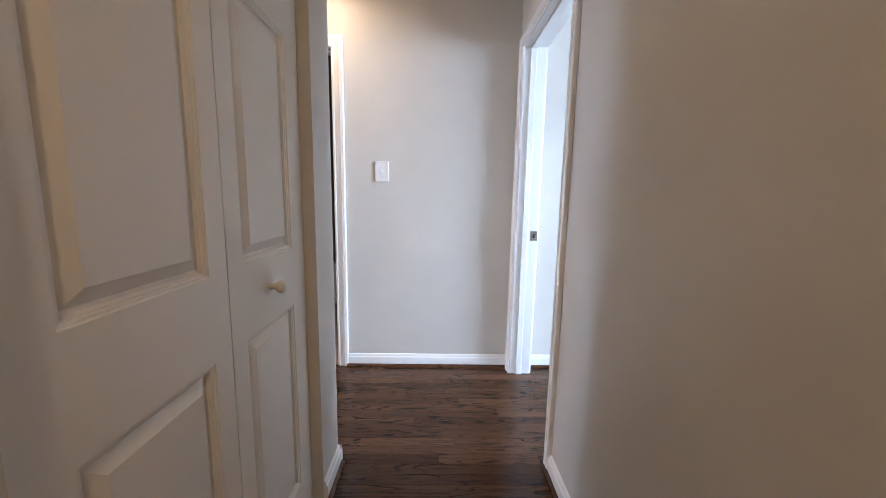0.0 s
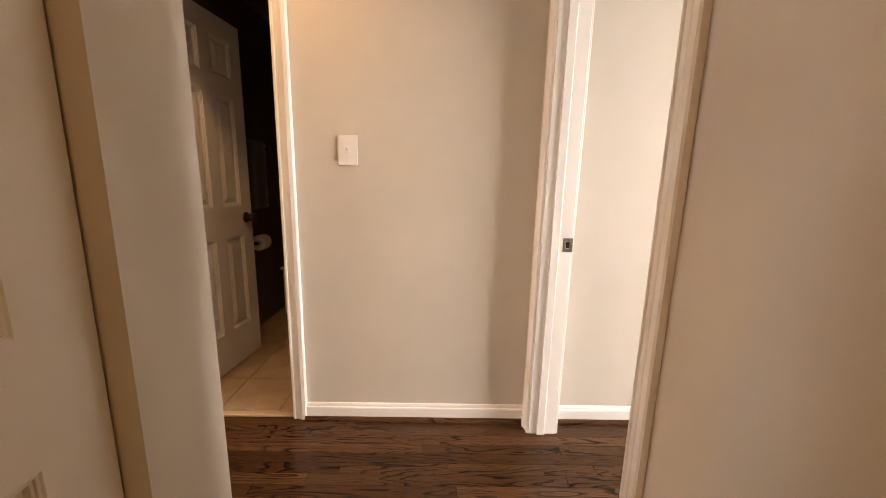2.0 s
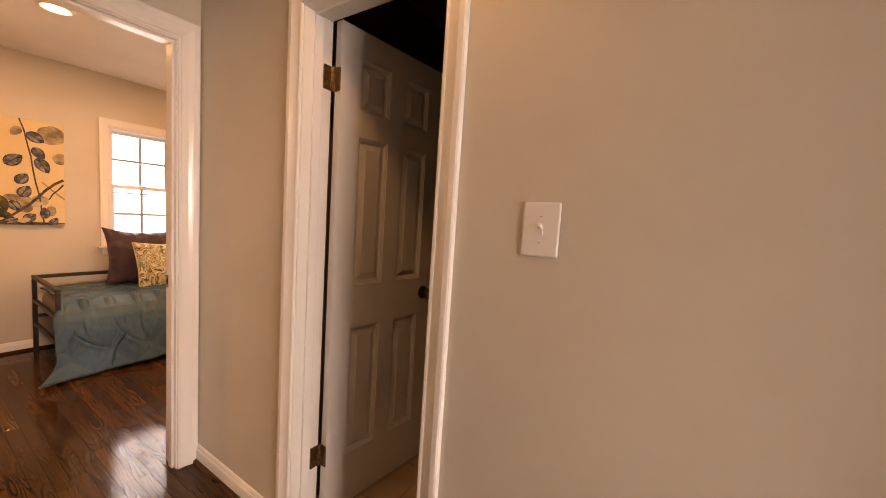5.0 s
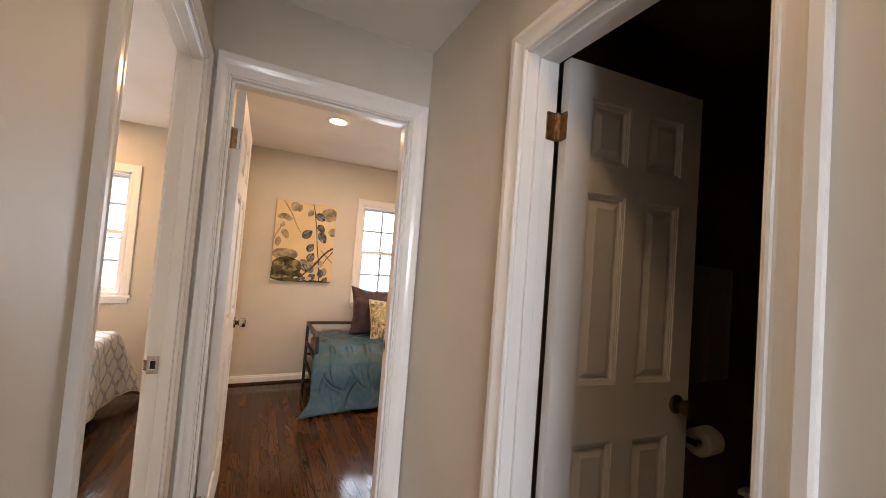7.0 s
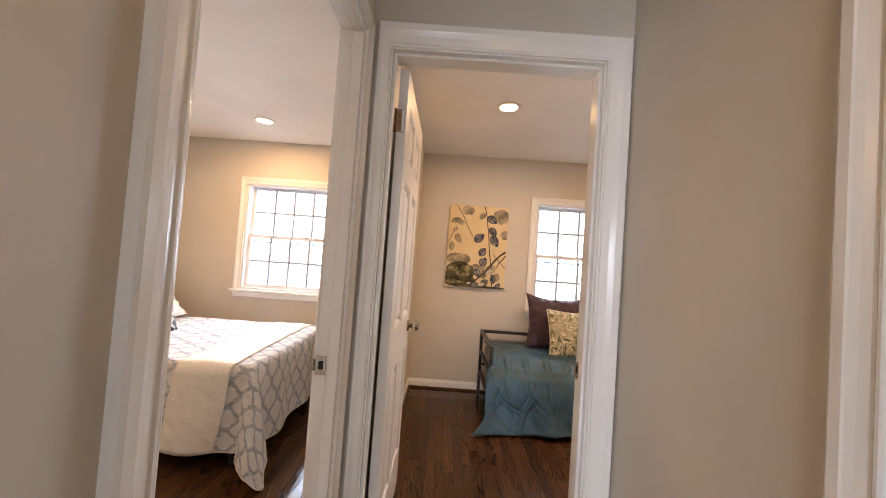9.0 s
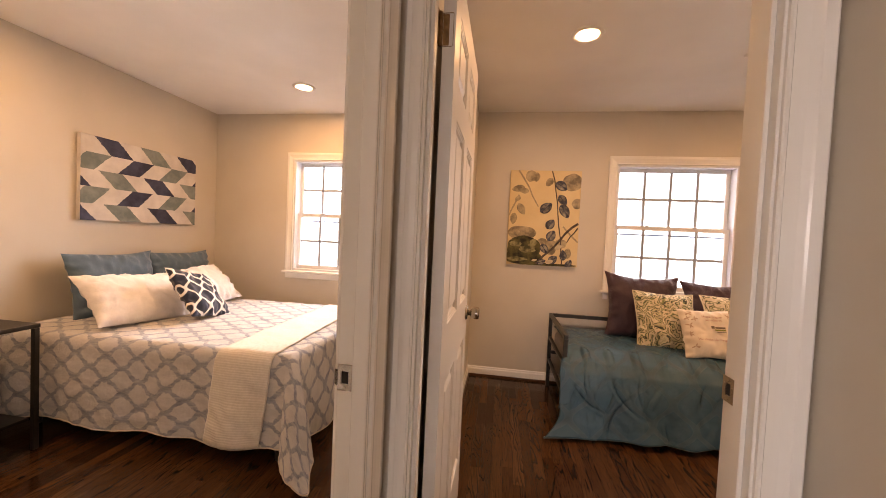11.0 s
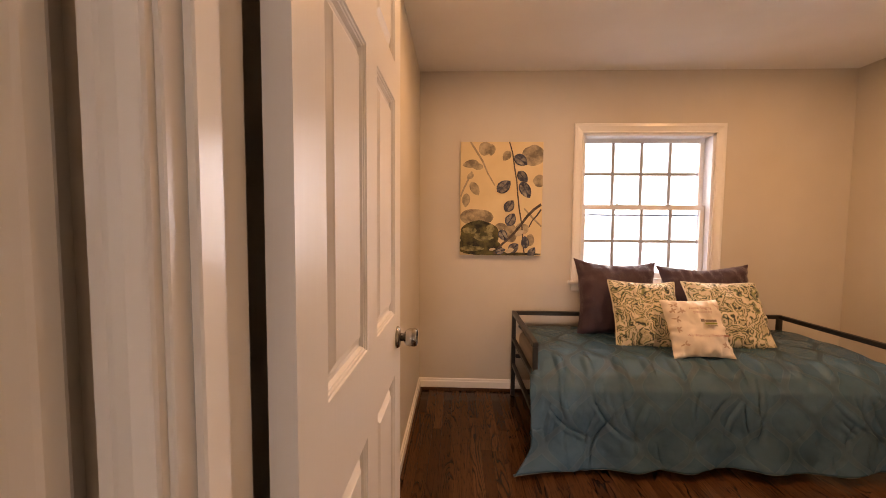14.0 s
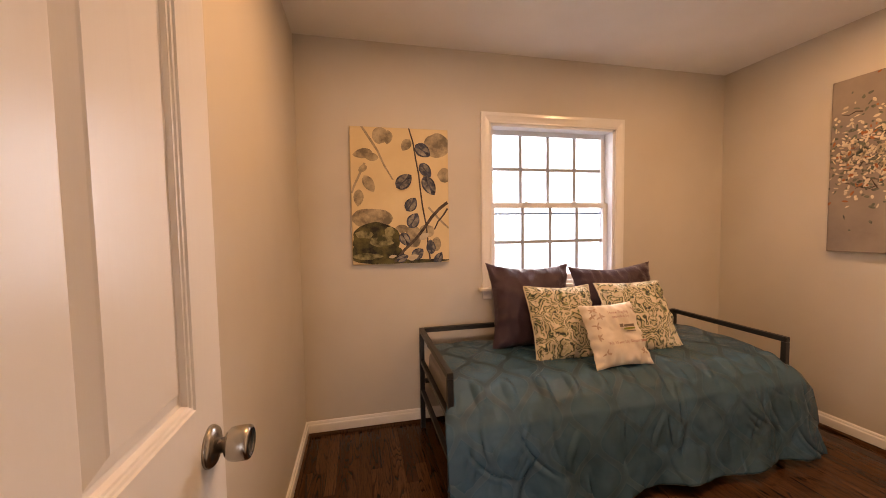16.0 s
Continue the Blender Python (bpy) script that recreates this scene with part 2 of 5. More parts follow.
def pat_paisley(n, l, u, v, uv):
    """Curling bands round scattered centres, olive and dark green on cream."""
    w = n.new("ShaderNodeTexNoise")
    w.inputs["Scale"].default_value = 11
    l.new(uv, w.inputs["Vector"])
    add = n.new("ShaderNodeVectorMath")
    add.operation = "MULTIPLY_ADD"
    l.new(w.outputs["Color"], add.inputs[0])
    add.inputs[1].default_value = (0.21, 0.21, 0)
    l.new(uv, add.inputs[2])
    vo = n.new("ShaderNodeTexVoronoi")
    vo.inputs["Scale"].default_value = 6.0
    l.new(add.outputs[0], vo.inputs["Vector"])
    s = math_node(n, l, "SINE", math_node(n, l, "MULTIPLY", vo.outputs["Distance"], 33.0))
    s = math_node(n, l, "MULTIPLY_ADD", s, 0.5, 0.5)
    c = ramp(n, l, s, (0.0, (0.64, 0.57, 0.46)), (0.26, (0.58, 0.52, 0.40)), (0.34, (0.30, 0.31, 0.16)), (0.54, (0.17, 0.20, 0.10)), (0.64, (0.05, 0.06, 0.05)), (0.82, (0.02, 0.03, 0.03)), (0.90, (0.40, 0.38, 0.24)), (1.0, (0.52, 0.47, 0.33)))
    fine = tex_noise(n, l, mapping(n, l, uv, (1, 1, 1), (8, 1, 0)), 46, 3, 0.6)
    c = mix(n, l, ramp(n, l, fine, (0.58, (0, 0, 0)), (0.62, (1, 1, 1))), c, (0.64, 0.57, 0.45))
    return mix(n, l, ramp(n, l, tex_noise(n, l, uv, 60, 3), (0.63, (0, 0, 0)), (0.66, (0.9, 0.9, 0.9))), c, (0.04, 0.055, 0.05))


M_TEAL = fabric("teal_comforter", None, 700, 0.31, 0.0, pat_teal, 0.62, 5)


def satin_gloss(m, wide, tall, line):
    """The woven figure is duller than the satin ground."""
    n, l = m.node_tree.nodes, m.node_tree.links
    uv = coords(n, "UV")
    sep = n.new("ShaderNodeSeparateXYZ")
    l.new(uv, sep.inputs[0])
    k = lattice(n, l, sep.outputs[0], sep.outputs[1], uv, wide, tall, line, 0.004)
    l.new(math_node(n, l, "MULTIPLY_ADD", k, 0.26, 0.27), n["Principled BSDF"].inputs["Roughness"])
    n["Principled BSDF"].inputs["Specular IOR Level"].default_value = 0.42


satin_gloss(M_TEAL, 0.25, 0.29, 0.072)
M_TRELLIS = fabric("trellis_bedspread", None, 800, 0.85, 0.2, pat_trellis, 0.8, 11)
M_NAVY = fabric("navy_trellis_cloth", None, 900, 0.8, 0.2, pat_navy, 0.1, 8)
M_PAISLEY = fabric("paisley_cloth", None, 900, 0.85, 0.2, pat_paisley, 0.12, 9)
M_PLUM = fabric("plum_satin", (0.050, 0.027, 0.040), 900, 0.31, 0.12, None, 0.6, 9)
M_BLUE = fabric("slate_blue_linen", (0.085, 0.145, 0.20), 900, 0.8, 0.3, None, 0.4, 10)
M_WHITEP = fabric("white_plush", (0.82, 0.80, 0.79), 260, 0.95, 0.6, None, 0.5, 16)
M_CREAM = fabric("cream_cotton", (0.70, 0.63, 0.55), 900, 0.9, 0.2, None, 0.12, 8)
M_MATT = fabric("mattress_ticking", (0.30, 0.28, 0.26), 900, 0.9, 0.1)
M_TOWEL = fabric("dark_striped_towel", (0.11, 0.10, 0.085), 500, 0.95, 0.5, None, 0.4, 20)


def throw_mat():
    m, n, l, b = mat("ribbed_throw", 0.9, 0, 0.3)
    uv = coords(n, "UV")
    sep = n.new("ShaderNodeSeparateXYZ")
    l.new(uv, sep.inputs[0])
    rib = math_node(n, l, "SINE", math_node(n, l, "MULTIPLY", sep.outputs[0], 2 * math.pi / 0.013))
    nz = tex_noise(n, l, uv, 60, 3)
    l.new(ramp(n, l, nz, (0.3, (0.76, 0.71, 0.63)), (0.7, (0.84, 0.79, 0.72))), b.inputs["Base Color"])
    bump(n, l, b, math_node(n, l, "ADD", rib, nz), 0.22, 0.002)
    b.inputs["Sheen Weight"].default_value = 0.4
    return m


M_THROW = throw_mat()


def canvas(name, col, col2, scale=3.0, lo=0.3, hi=0.7):
    m, n, l, b = mat(name, 0.75)
    v = coords(n)
    f = tex_noise(n, l, v, scale, 5, 0.6)
    l.new(ramp(n, l, f, (lo, col), (hi, col2)), b.inputs["Base Color"])
    bump(n, l, b, tex_noise(n, l, v, 700, 1), 0.25, 0.001)
    return m


# ---- mesh helpers ----
def mesh_of(bm, name):
    bmesh.ops.recalc_face_normals(bm, faces=bm.faces)
    me = bpy.data.meshes.new(name)
    bm.to_mesh(me)
    bm.free()
    return me


def part(name, bm, material, parent=None, label="", smooth=False):
    me = mesh_of(bm, name)
    me.materials.append(material)
    if smooth:
        for p in me.polygons:
            p.use_smooth = True
    ob = new(name, me)
    if parent is not None:
        ob.parent = parent
    return tagged(ob, label)


def thing(name, label, category, group="", kind="", m=None):
    ob = new(name)
    ob.empty_display_size = 0.1
    if m is not None:
        ob.matrix_world = m
    return tagged(ob, label, category, group, kind)


def box(bm, x0, x1, y0, y1, z0, z1, bevel=0.0, seg=1):
    x0, x1 = sorted((x0, x1))
    y0, y1 = sorted((y0, y1))
    vs = [bm.verts.new(p) for p in ((x0, y0, z0), (x1, y0, z0), (x1, y1, z0), (x0, y1, z0), (x0, y0, z1), (x1, y0, z1), (x1, y1, z1), (x0, y1, z1))]
    fs = [bm.faces.new([vs[i] for i in f]) for f in ((3, 2, 1, 0), (4, 5, 6, 7), (0, 1, 5, 4), (1, 2, 6, 5), (2, 3, 7, 6), (3, 0, 4, 7))]
    if bevel:
        es = list({e for f in fs for e in f.edges})
        bmesh.ops.bevel(bm, geom=es, offset=bevel, segments=seg, affect="EDGES", profile=0.5)
    return bm


def box_part(name, b, material, parent=None, label="", bevel=0.0, seg=1):
    return part(name, box(bmesh.new(), *b, bevel, seg), material, parent, label)


def lathe(bm, prof, m=None, n=24):
    """Turns (radius, height) points round z."""
    rings = []
    for r, h in prof:
        rings.append([bm.verts.new((r * math.cos(2 * math.pi * i / n), r * math.sin(2 * math.pi * i / n), h)) for i in range(n)])
    for a, b in zip(rings, rings[1:]):
        for i in range(n):
            bm.faces.new((a[i], a[(i + 1) % n], b[(i + 1) % n], b[i]))
    for r in (rings[0], rings[-1]):
        bm.faces.new(r)
    if m is not None:
        bmesh.ops.transform(bm, matrix=m, verts=[v for r in rings for v in r])
    return bm


def slab_wall(bm, axis, c0, c1, a0, a1, z0, z1, holes=()):
    """A wall across `axis` from c0 to c1, running a0 to a1, with holes (a0, a1, z0, z1)."""
    cuts = sorted({a0, a1, *(h[0] for h in holes), *(h[1] for h in holes)})
    for s, e in zip(cuts, cuts[1:]):
        spans = sorted((h[2], h[3]) for h in holes if h[0] <= s + 1e-6 and h[1] >= e - 1e-6)
        z = z0
        for lo, hi in spans + [(z1, z1)]:
            if lo > z + 1e-6:
                if axis == "x":
                    box(bm, c0, c1, s, e, z, lo)
                else:
                    box(bm, s, e, c0, c1, z, lo)
            z = max(z, hi)
    bmesh.ops.remove_doubles(bm, verts=bm.verts, dist=1e-5)
    return bm


def wall(name, axis, c0, c1, a0, a1, holes=(), material=None, z0=0.0, z1=CEIL, label="greige painted plaster wall"):
    ob = part(name, slab_wall(bmesh.new(), axis, c0, c1, a0, a1, z0, z1, holes), material or M_WALL)
    return tagged(ob, label, "wall", kind="structure")


def extrude_profile(bm, prof, a, b, out):
    """Sweeps (outward, up) points from a to b along the floor; out is the outward unit vector."""
    rows = []
    for p in (a, b):
        rows.append([bm.verts.new((p[0] + out[0] * u, p[1] + out[1] * u, v)) for u, v in prof])
    for i in range(len(prof)):
        j = (i + 1) % len(prof)
        bm.faces.new((rows[0][i], rows[0][j], rows[1][j], rows[1][i]))
    bm.faces.new(rows[0])
    bm.faces.new(rows[1])


BASE_PROF = [(0, 0.0), (0.015, 0.0), (0.015, 0.062), (0.0135, 0.068), (0.0095, 0.071), (0.0085, 0.079), (0.005, 0.086), (0, 0.088)]
SHOE_PROF = [(0.015, 0), (0.031, 0), (0.030, 0.008), (0.026, 0.015), (0.020, 0.019), (0.015, 0.020)]


def baseboard(a, b, out):
    bm = bmesh.new()
    extrude_profile(bm, BASE_PROF, a, b, out)
    ob = tagged(part("baseboard", bm, M_TRIM), "white painted wooden baseboard", "baseboard", kind="structure")
    bm = bmesh.new()
    extrude_profile(bm, SHOE_PROF, a, b, out)
    part("shoe_moulding", bm, M_OAK, ob, "dark stained quarter-round")
    return ob


def casing_profile(w):
    return [(0, 0.0), (0, 0.009), (0.004, 0.0115), (0.009, 0.0115), (0.012, 0.009), (0.017, 0.0095), (w * 0.45, 0.0125), (w * 0.62, 0.0165), (w * 0.68, 0.0185), (w - 0.005, 0.0185), (w, 0.015), (w, 0)]


def casing(parent, axis, c, sign, a0, a1, h, w=0.068, name="casing", sill=None, left=None):
    """Mitred moulding round an opening on the face at c (across axis), pointing to sign."""
    bm = bmesh.new()
    prof = casing_profile(w)
    z0 = 0.0 if sill is None else sill
    left = left or w
    rows = []
    for k in range(4):
        row = []
        for u, v in prof:
            a = (a0 - u * left / w, a0 - u * left / w, a1 + u, a1 + u)[k]
            z = (z0, h + u, h + u, z0)[k]
            d = c + sign * v
            row.append(bm.verts.new((d, a, z) if axis == "x" else (a, d, z)))
        rows.append(row)
    n = len(prof)
    for r, s in zip(rows, rows[1:]):
        for i in range(n):
            bm.faces.new((r[i], r[(i + 1) % n], s[(i + 1) % n], s[i]))
    bm.faces.new(rows[0])
    bm.faces.new(rows[3])
    return part(name, bm, M_TRIM, parent)


def along(axis, c0, c1, a0, a1):
    return (c0, c1, a0, a1) if axis == "x" else (a0, a1, c0, c1)


def door_frame(name, label, axis, c0, c1, a0, a1, h, w0=0.068, w1=0.068, stop=None, reveal=0.006, left=None):
    """Jambs, stops and casings lining the opening a0..a1 in a wall from c0 to c1."""
    d = thing(name, label, "door", kind="structure")
    t = 0.019
    lo, hi = c0 - 0.001, c1 + 0.001
    for s, e in ((a0 - t, a0), (a1, a1 + t)):
        box_part("jamb", (*along(axis, lo, hi, s, e), 0, h), M_TRIM, d, bevel=0.0015)
    box_part("head_jamb", (*along(axis, lo, hi, a0 - t, a1 + t), h, h + t), M_TRIM, d, bevel=0.0015)
    m = stop if stop is not None else (c0 + c1) / 2
    for s, e in ((a0, a0 + 0.011), (a1 - 0.011, a1)):
        box_part("door_stop", (*along(axis, m - 0.018, m + 0.018, s, e), 0, h - 0.011), M_TRIM, d, bevel=0.002)
    box_part("door_stop", (*along(axis, m - 0.018, m + 0.018, a0, a1), h - 0.011, h), M_TRIM, d, bevel=0.002)
    if w0:
        casing(d, axis, c0, -1, a0 - reveal, a1 + reveal, h + reveal, w0)
    if w1:
        casing(d, axis, c1, 1, a0 - reveal, a1 + reveal, h + reveal, w1, left=left)
    return d


def panel_face(bm, wid, hei, panels, y, sgn):
    """One face of a panelled leaf in the x-z plane at y, with moulded panels sunk into it."""
    xs = sorted({0, wid, *(p[0] for p in panels), *(p[1] for p in panels)})
    zs = sorted({0, hei, *(p[2] for p in panels), *(p[3] for p in panels)})
    for xa, xb in zip(xs, xs[1:]):
        for za, zb in zip(zs, zs[1:]):
            mid = ((xa + xb) / 2, (za + zb) / 2)
            if any(p[0] < mid[0] < p[1] and p[2] < mid[1] < p[3] for p in panels):
                continue
            bm.faces.new([bm.verts.new((a, y, b)) for a, b in ((xa, za), (xb, za), (xb, zb), (xa, zb))])
    for xa, xb, za, zb in panels:
        prev = None
        for inset, depth in ((0, 0), (0.002, 0.003), (0.006, 0.0035), (0.0075, 0.006), (0.011, 0.0065), (0.0135, 0.0140), (0.020, 0.0155), (0.041, 0.0050), (0.044, 0.0030)):
            ring = [bm.verts.new((a, y - sgn * depth, b)) for a, b in ((xa + inset, za + inset), (xb - inset, za + inset), (xb - inset, zb - inset), (xa + inset, zb - inset))]
            if prev:
                for i in range(4):
                    bm.faces.new((prev[i], prev[(i + 1) % 4], ring[(i + 1) % 4], ring[i]))
            prev = ring
        bm.faces.new(prev)


def leaf_mesh(wid, hei, panels, thick=0.035):
    bm = bmesh.new()
    panel_face(bm, wid, hei, panels, thick / 2, 1)
    panel_face(bm, wid, hei, panels, -thick / 2, -1)
    t = thick / 2
    for q in (((0, -t, 0), (0, t, 0), (0, t, hei), (0, -t, hei)), ((wid, -t, 0), (wid, t, 0), (wid, t, hei), (wid, -t, hei)),
              ((0, -t, 0), (wid, -t, 0), (wid, t, 0), (0, t, 0)), ((0, -t, hei), (wid, -t, hei), (wid, t, hei), (0, t, hei))):
        bm.faces.new([bm.verts.new(p) for p in q])
    bmesh.ops.remove_doubles(bm, verts=bm.verts, dist=1e-5)
    return bm


def six_panels(wid, stile=0.105, mull=0.095):
    w = (wid - 2 * stile - mull) / 2
    cols = ((stile, stile + w), (stile + w + mull, wid - stile))
    return [(a, b, lo, hi) for a, b in cols for lo, hi in ((0.235, 0.80), (0.985, 1.60), (1.705, 1.905))]


def knob_set(parent, x, z, thick=0.035, material=None):
    """A round knob with its rose on both faces of a leaf."""
    for s in (1, -1):
        m = pose(x, s * thick / 2, z, -90 * s)
        k = part("door_knob", lathe(bmesh.new(), [(0.004, 0.004), (0.0125, 0.006), (0.0120, 0.022), (0.0205, 0.026), (0.0250, 0.031), (0.0270, 0.040), (0.0272, 0.056), (0.0255, 0.0605), (0.0215, 0.0625), (0.0195, 0.0600), (0.003, 0.0600)], m), material or M_NICKEL, parent, "satin nickel knob", True)
        part("rose", lathe(bmesh.new(), [(0.003, 0.0), (0.033, 0.0), (0.033, 0.004), (0.029, 0.009), (0.014, 0.011), (0.003, 0.011)], m), material or M_NICKEL, k, "", True)
    box_part("latch_plate", (x + 0.06 - 0.0002, x + 0.0612, -0.012, 0.012, z - 0.028, z + 0.028), material or M_NICKEL, parent)


def hinge(parent, x, y, z, w=0.03, material=None, turn=0.0):
    """A butt hinge: two leaves with screws and a knuckle."""
    h = part("hinge", lathe(bmesh.new(), [(0.002, -0.046), (0.0055, -0.045), (0.0055, -0.016), (0.005, -0.0155), (0.0055, -0.015), (0.0055, 0.015), (0.005, 0.0155), (0.0055, 0.016), (0.0055, 0.045), (0.002, 0.048)], None, 12), material or M_BRASS, parent, "aged brass butt hinge", True)
    h.matrix_world = pose(x, y, z, 0, 0, turn)
    return h


def hinge_leaf(parent, b, material=None):
    return box_part("hinge_leaf", b, material or M_BRASS, parent, bevel=0.003)


def strike(parent, axis, face, sgn, c, z, hw=0.021):
    """A strike plate let into a jamb: axis is the jamb's normal, face its place, c the middle."""
    t = 0.0018
    bm = bmesh.new()
    f0, f1 = face, face + sgn * t
    for b in ((c - hw, c - 0.009, z - 0.030, z + 0.030), (c + 0.009, c + hw, z - 0.030, z + 0.030), (c - 0.009, c + 0.009, z - 0.030, z - 0.015), (c - 0.009, c + 0.009, z + 0.015, z + 0.030)):
        if axis == "x":
            box(bm, f0, f1, b[0], b[1], b[2], b[3])
        else:
            box(bm, b[0], b[1], f0, f1, b[2], b[3])
    p = part("strike_plate", bm, M_NICKEL, parent, "satin nickel strike plate")
    # no hole is cut: a thin black plate gives its shade
    hole = (c - 0.008, c + 0.008)
    if axis == "x":
        box_part("latch_hole", (f0, f0 + sgn * 0.0006, *hole, z - 0.014, z + 0.014), M_VOID, p)
    else:
        box_part("latch_hole", (*hole, f0, f0 + sgn * 0.0006, z - 0.014, z + 0.014), M_VOID, p)
    for dz in (-0.022, 0.022):
        m = pose(f1, c, z + dz, 0, 90 * sgn) if axis == "x" else pose(c, f1, z + dz, -90 * sgn)
        part("screw", lathe(bmesh.new(), [(0.0005, 0), (0.0035, 0), (0.003, 0.0008), (0.0005, 0.001)], m, 10), M_NICKEL, p)
    return p

# ---- structure ----
W_X, S3_Y, N3_Y, S2_Y = -4.475, 1.200, 4.32, -1.46
HN_Y, HS_Y, H_W, H_E, D3_X = 2.10, 1.17, -0.36, 0.550, -1.99
WIN_Z0, WIN_Z1 = 0.860, 1.952
WIN2, WIN3, WIN1 = (-0.594, 0.321), (2.405, 3.359), (0.05, 1.55)
JT, T3, T1, HS_B = 0.019, 0.110, 0.130, 1.096
D1, D2, D3, DB = (1.190, 2.000), (-1.893, -1.134), (1.250, 2.002), (-1.213, -0.607)
HEAD = 2.030


def hole(d, h=HEAD):
    return (d[0] - JT, d[1] + JT, -0.001, h + JT)


wall("wall_west", "x", W_X - 0.155, W_X, S2_Y - 0.12, N3_Y + 0.12, [(*WIN2, WIN_Z0, WIN_Z1), (*WIN3, WIN_Z0, WIN_Z1)])
wall("wall_bedroom_south", "y", S2_Y - 0.12, S2_Y, W_X, -0.92)
wall("wall_bedroom_east", "x", -1.02, -0.92, S2_Y, HS_B)
wall("wall_hall_south", "y", HS_B, HS_Y, D3_X, H_W, [hole(D2)])
wall("wall_guest_south", "y", 1.08, S3_Y, W_X, D3_X - T3)
wall("wall_guest_east", "x", D3_X - T3, D3_X, HS_B, N3_Y, [hole(D3)])
wall("wall_guest_north", "y", N3_Y, N3_Y + 0.12, W_X, D3_X)
wall("wall_hall_north", "y", HN_Y, HN_Y + 0.12, D3_X, 3.60, [hole(DB)])
wall("wall_hall_west", "x", H_W - 0.12, H_W, -1.5, HS_B, [(0.045, 0.966, -0.001, 2.03)])
wall("wall_hall_east", "x", H_E, H_E + T1, -1.5, HN_Y, [hole(D1)])
wall("wall_back", "y", -1.62, -1.5, -0.92, 3.72)
wall("wall_side_room_east", "x", 3.60, 3.72, -1.5, 2.22, [(*WIN1, 0.85, 2.05)])
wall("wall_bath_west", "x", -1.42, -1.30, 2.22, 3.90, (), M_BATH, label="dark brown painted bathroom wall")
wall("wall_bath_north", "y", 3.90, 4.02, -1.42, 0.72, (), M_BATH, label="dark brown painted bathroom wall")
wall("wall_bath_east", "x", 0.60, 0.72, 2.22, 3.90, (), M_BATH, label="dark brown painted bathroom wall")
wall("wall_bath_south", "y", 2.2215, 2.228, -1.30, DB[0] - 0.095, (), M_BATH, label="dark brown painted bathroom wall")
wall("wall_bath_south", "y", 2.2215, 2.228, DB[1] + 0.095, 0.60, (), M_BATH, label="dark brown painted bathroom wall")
tagged(box_part("ceiling", (W_X - 0.155, 3.72, -1.62, N3_Y + 0.12, CEIL, CEIL + 0.12), M_CEIL), "flat white painted ceiling", "ceiling", kind="structure")
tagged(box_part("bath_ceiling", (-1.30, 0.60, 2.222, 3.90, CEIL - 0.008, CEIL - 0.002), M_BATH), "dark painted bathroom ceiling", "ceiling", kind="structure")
tagged(box_part("ground", (-300, 300, -300, 300, -0.70, -0.60), plain("lawn", (0.05, 0.075, 0.03), 0.95, 0, 3, 0.4)), "mown lawn outside the house", "ground", kind="structure")

for a, b, out in (
    ((-0.54, HN_Y), (H_E, HN_Y), (0, -1)), ((D3_X, HN_Y), (-1.287, HN_Y), (0, -1)),
    ((H_E, -1.5), (H_E, 1.137), (-1, 0)), ((H_W, 0.968), (H_W, HS_Y), (1, 0)), ((H_W, -1.5), (H_W, 0.045), (1, 0)),
    ((-1.065, HS_Y), (H_W + 0.015, HS_Y), (0, 1)),
    ((W_X, S3_Y), (W_X, N3_Y), (1, 0)), ((W_X, S3_Y), (D3_X - T3, S3_Y), (0, 1)), ((W_X, N3_Y), (D3_X - T3, N3_Y), (0, -1)),
    ((D3_X - T3, 2.08), (D3_X - T3, N3_Y), (-1, 0)),
    ((W_X, S2_Y), (W_X, 1.08), (1, 0)), ((W_X, S2_Y), (-1.02, S2_Y), (0, 1)),
    ((H_E + T1, HN_Y), (3.6, HN_Y), (0, -1)), ((3.6, -1.5), (3.6, HN_Y), (-1, 0)),
):
    baseboard(a, b, out)

# ---- doors ----
d1 = door_frame("door_1", "white painted door frame of the side room", "x", H_E, H_E + T1, *D1, HEAD, 0.068, 0.068, H_E + 0.055, left=0.068)
strike(d1, "y", D1[1], -1, H_E + 0.112, 0.92)
d2 = door_frame("door_2", "white painted door frame of the main bedroom", "y", HS_B, HS_Y, *D2, HEAD, 0.068, 0.062, HS_B + 0.056, left=0.068)
st2 = strike(d2, "x", D2[0], 1, 1.1135, 0.932, 0.0165)
bm = bmesh.new()
for k in range(5):
    q0, q1 = k * 14, (k + 1) * 14
    ring = [(D2[0] + 0.0018 - 0.012 * (1 - math.cos(radians(q))), HS_B + 0.001 - 0.012 * math.sin(radians(q))) for q in (q0, q1)]
    bm.faces.new([bm.verts.new((x, y, z)) for (x, y), z in ((ring[0], 0.914), (ring[1], 0.914), (ring[1], 0.950), (ring[0], 0.950))])
bmesh.ops.solidify(bm, geom=bm.faces[:], thickness=0.0015)
part("strike_lip", bm, M_NICKEL, st2, "curved nickel lip", True)
d3 = door_frame("door_3", "white six-panel door standing open into the guest room", "x", D3_X - T3, D3_X, *D3, HEAD, 0.068, 0.085, D3_X - 0.038, left=0.046)
strike(d3, "y", D3[1], -1, D3_X - 0.092, 0.925)
LEAF3 = 0.745
leaf3 = part("door_leaf", leaf_mesh(LEAF3, 2.015, six_panels(LEAF3, 0.100, 0.092)), M_DOOR, d3)
leaf3.matrix_world = pose(D3_X - T3 - 0.014, 1.2795, 0.010, 0, 0, 179.6)
knob_set(leaf3, LEAF3 - 0.06, 0.905)
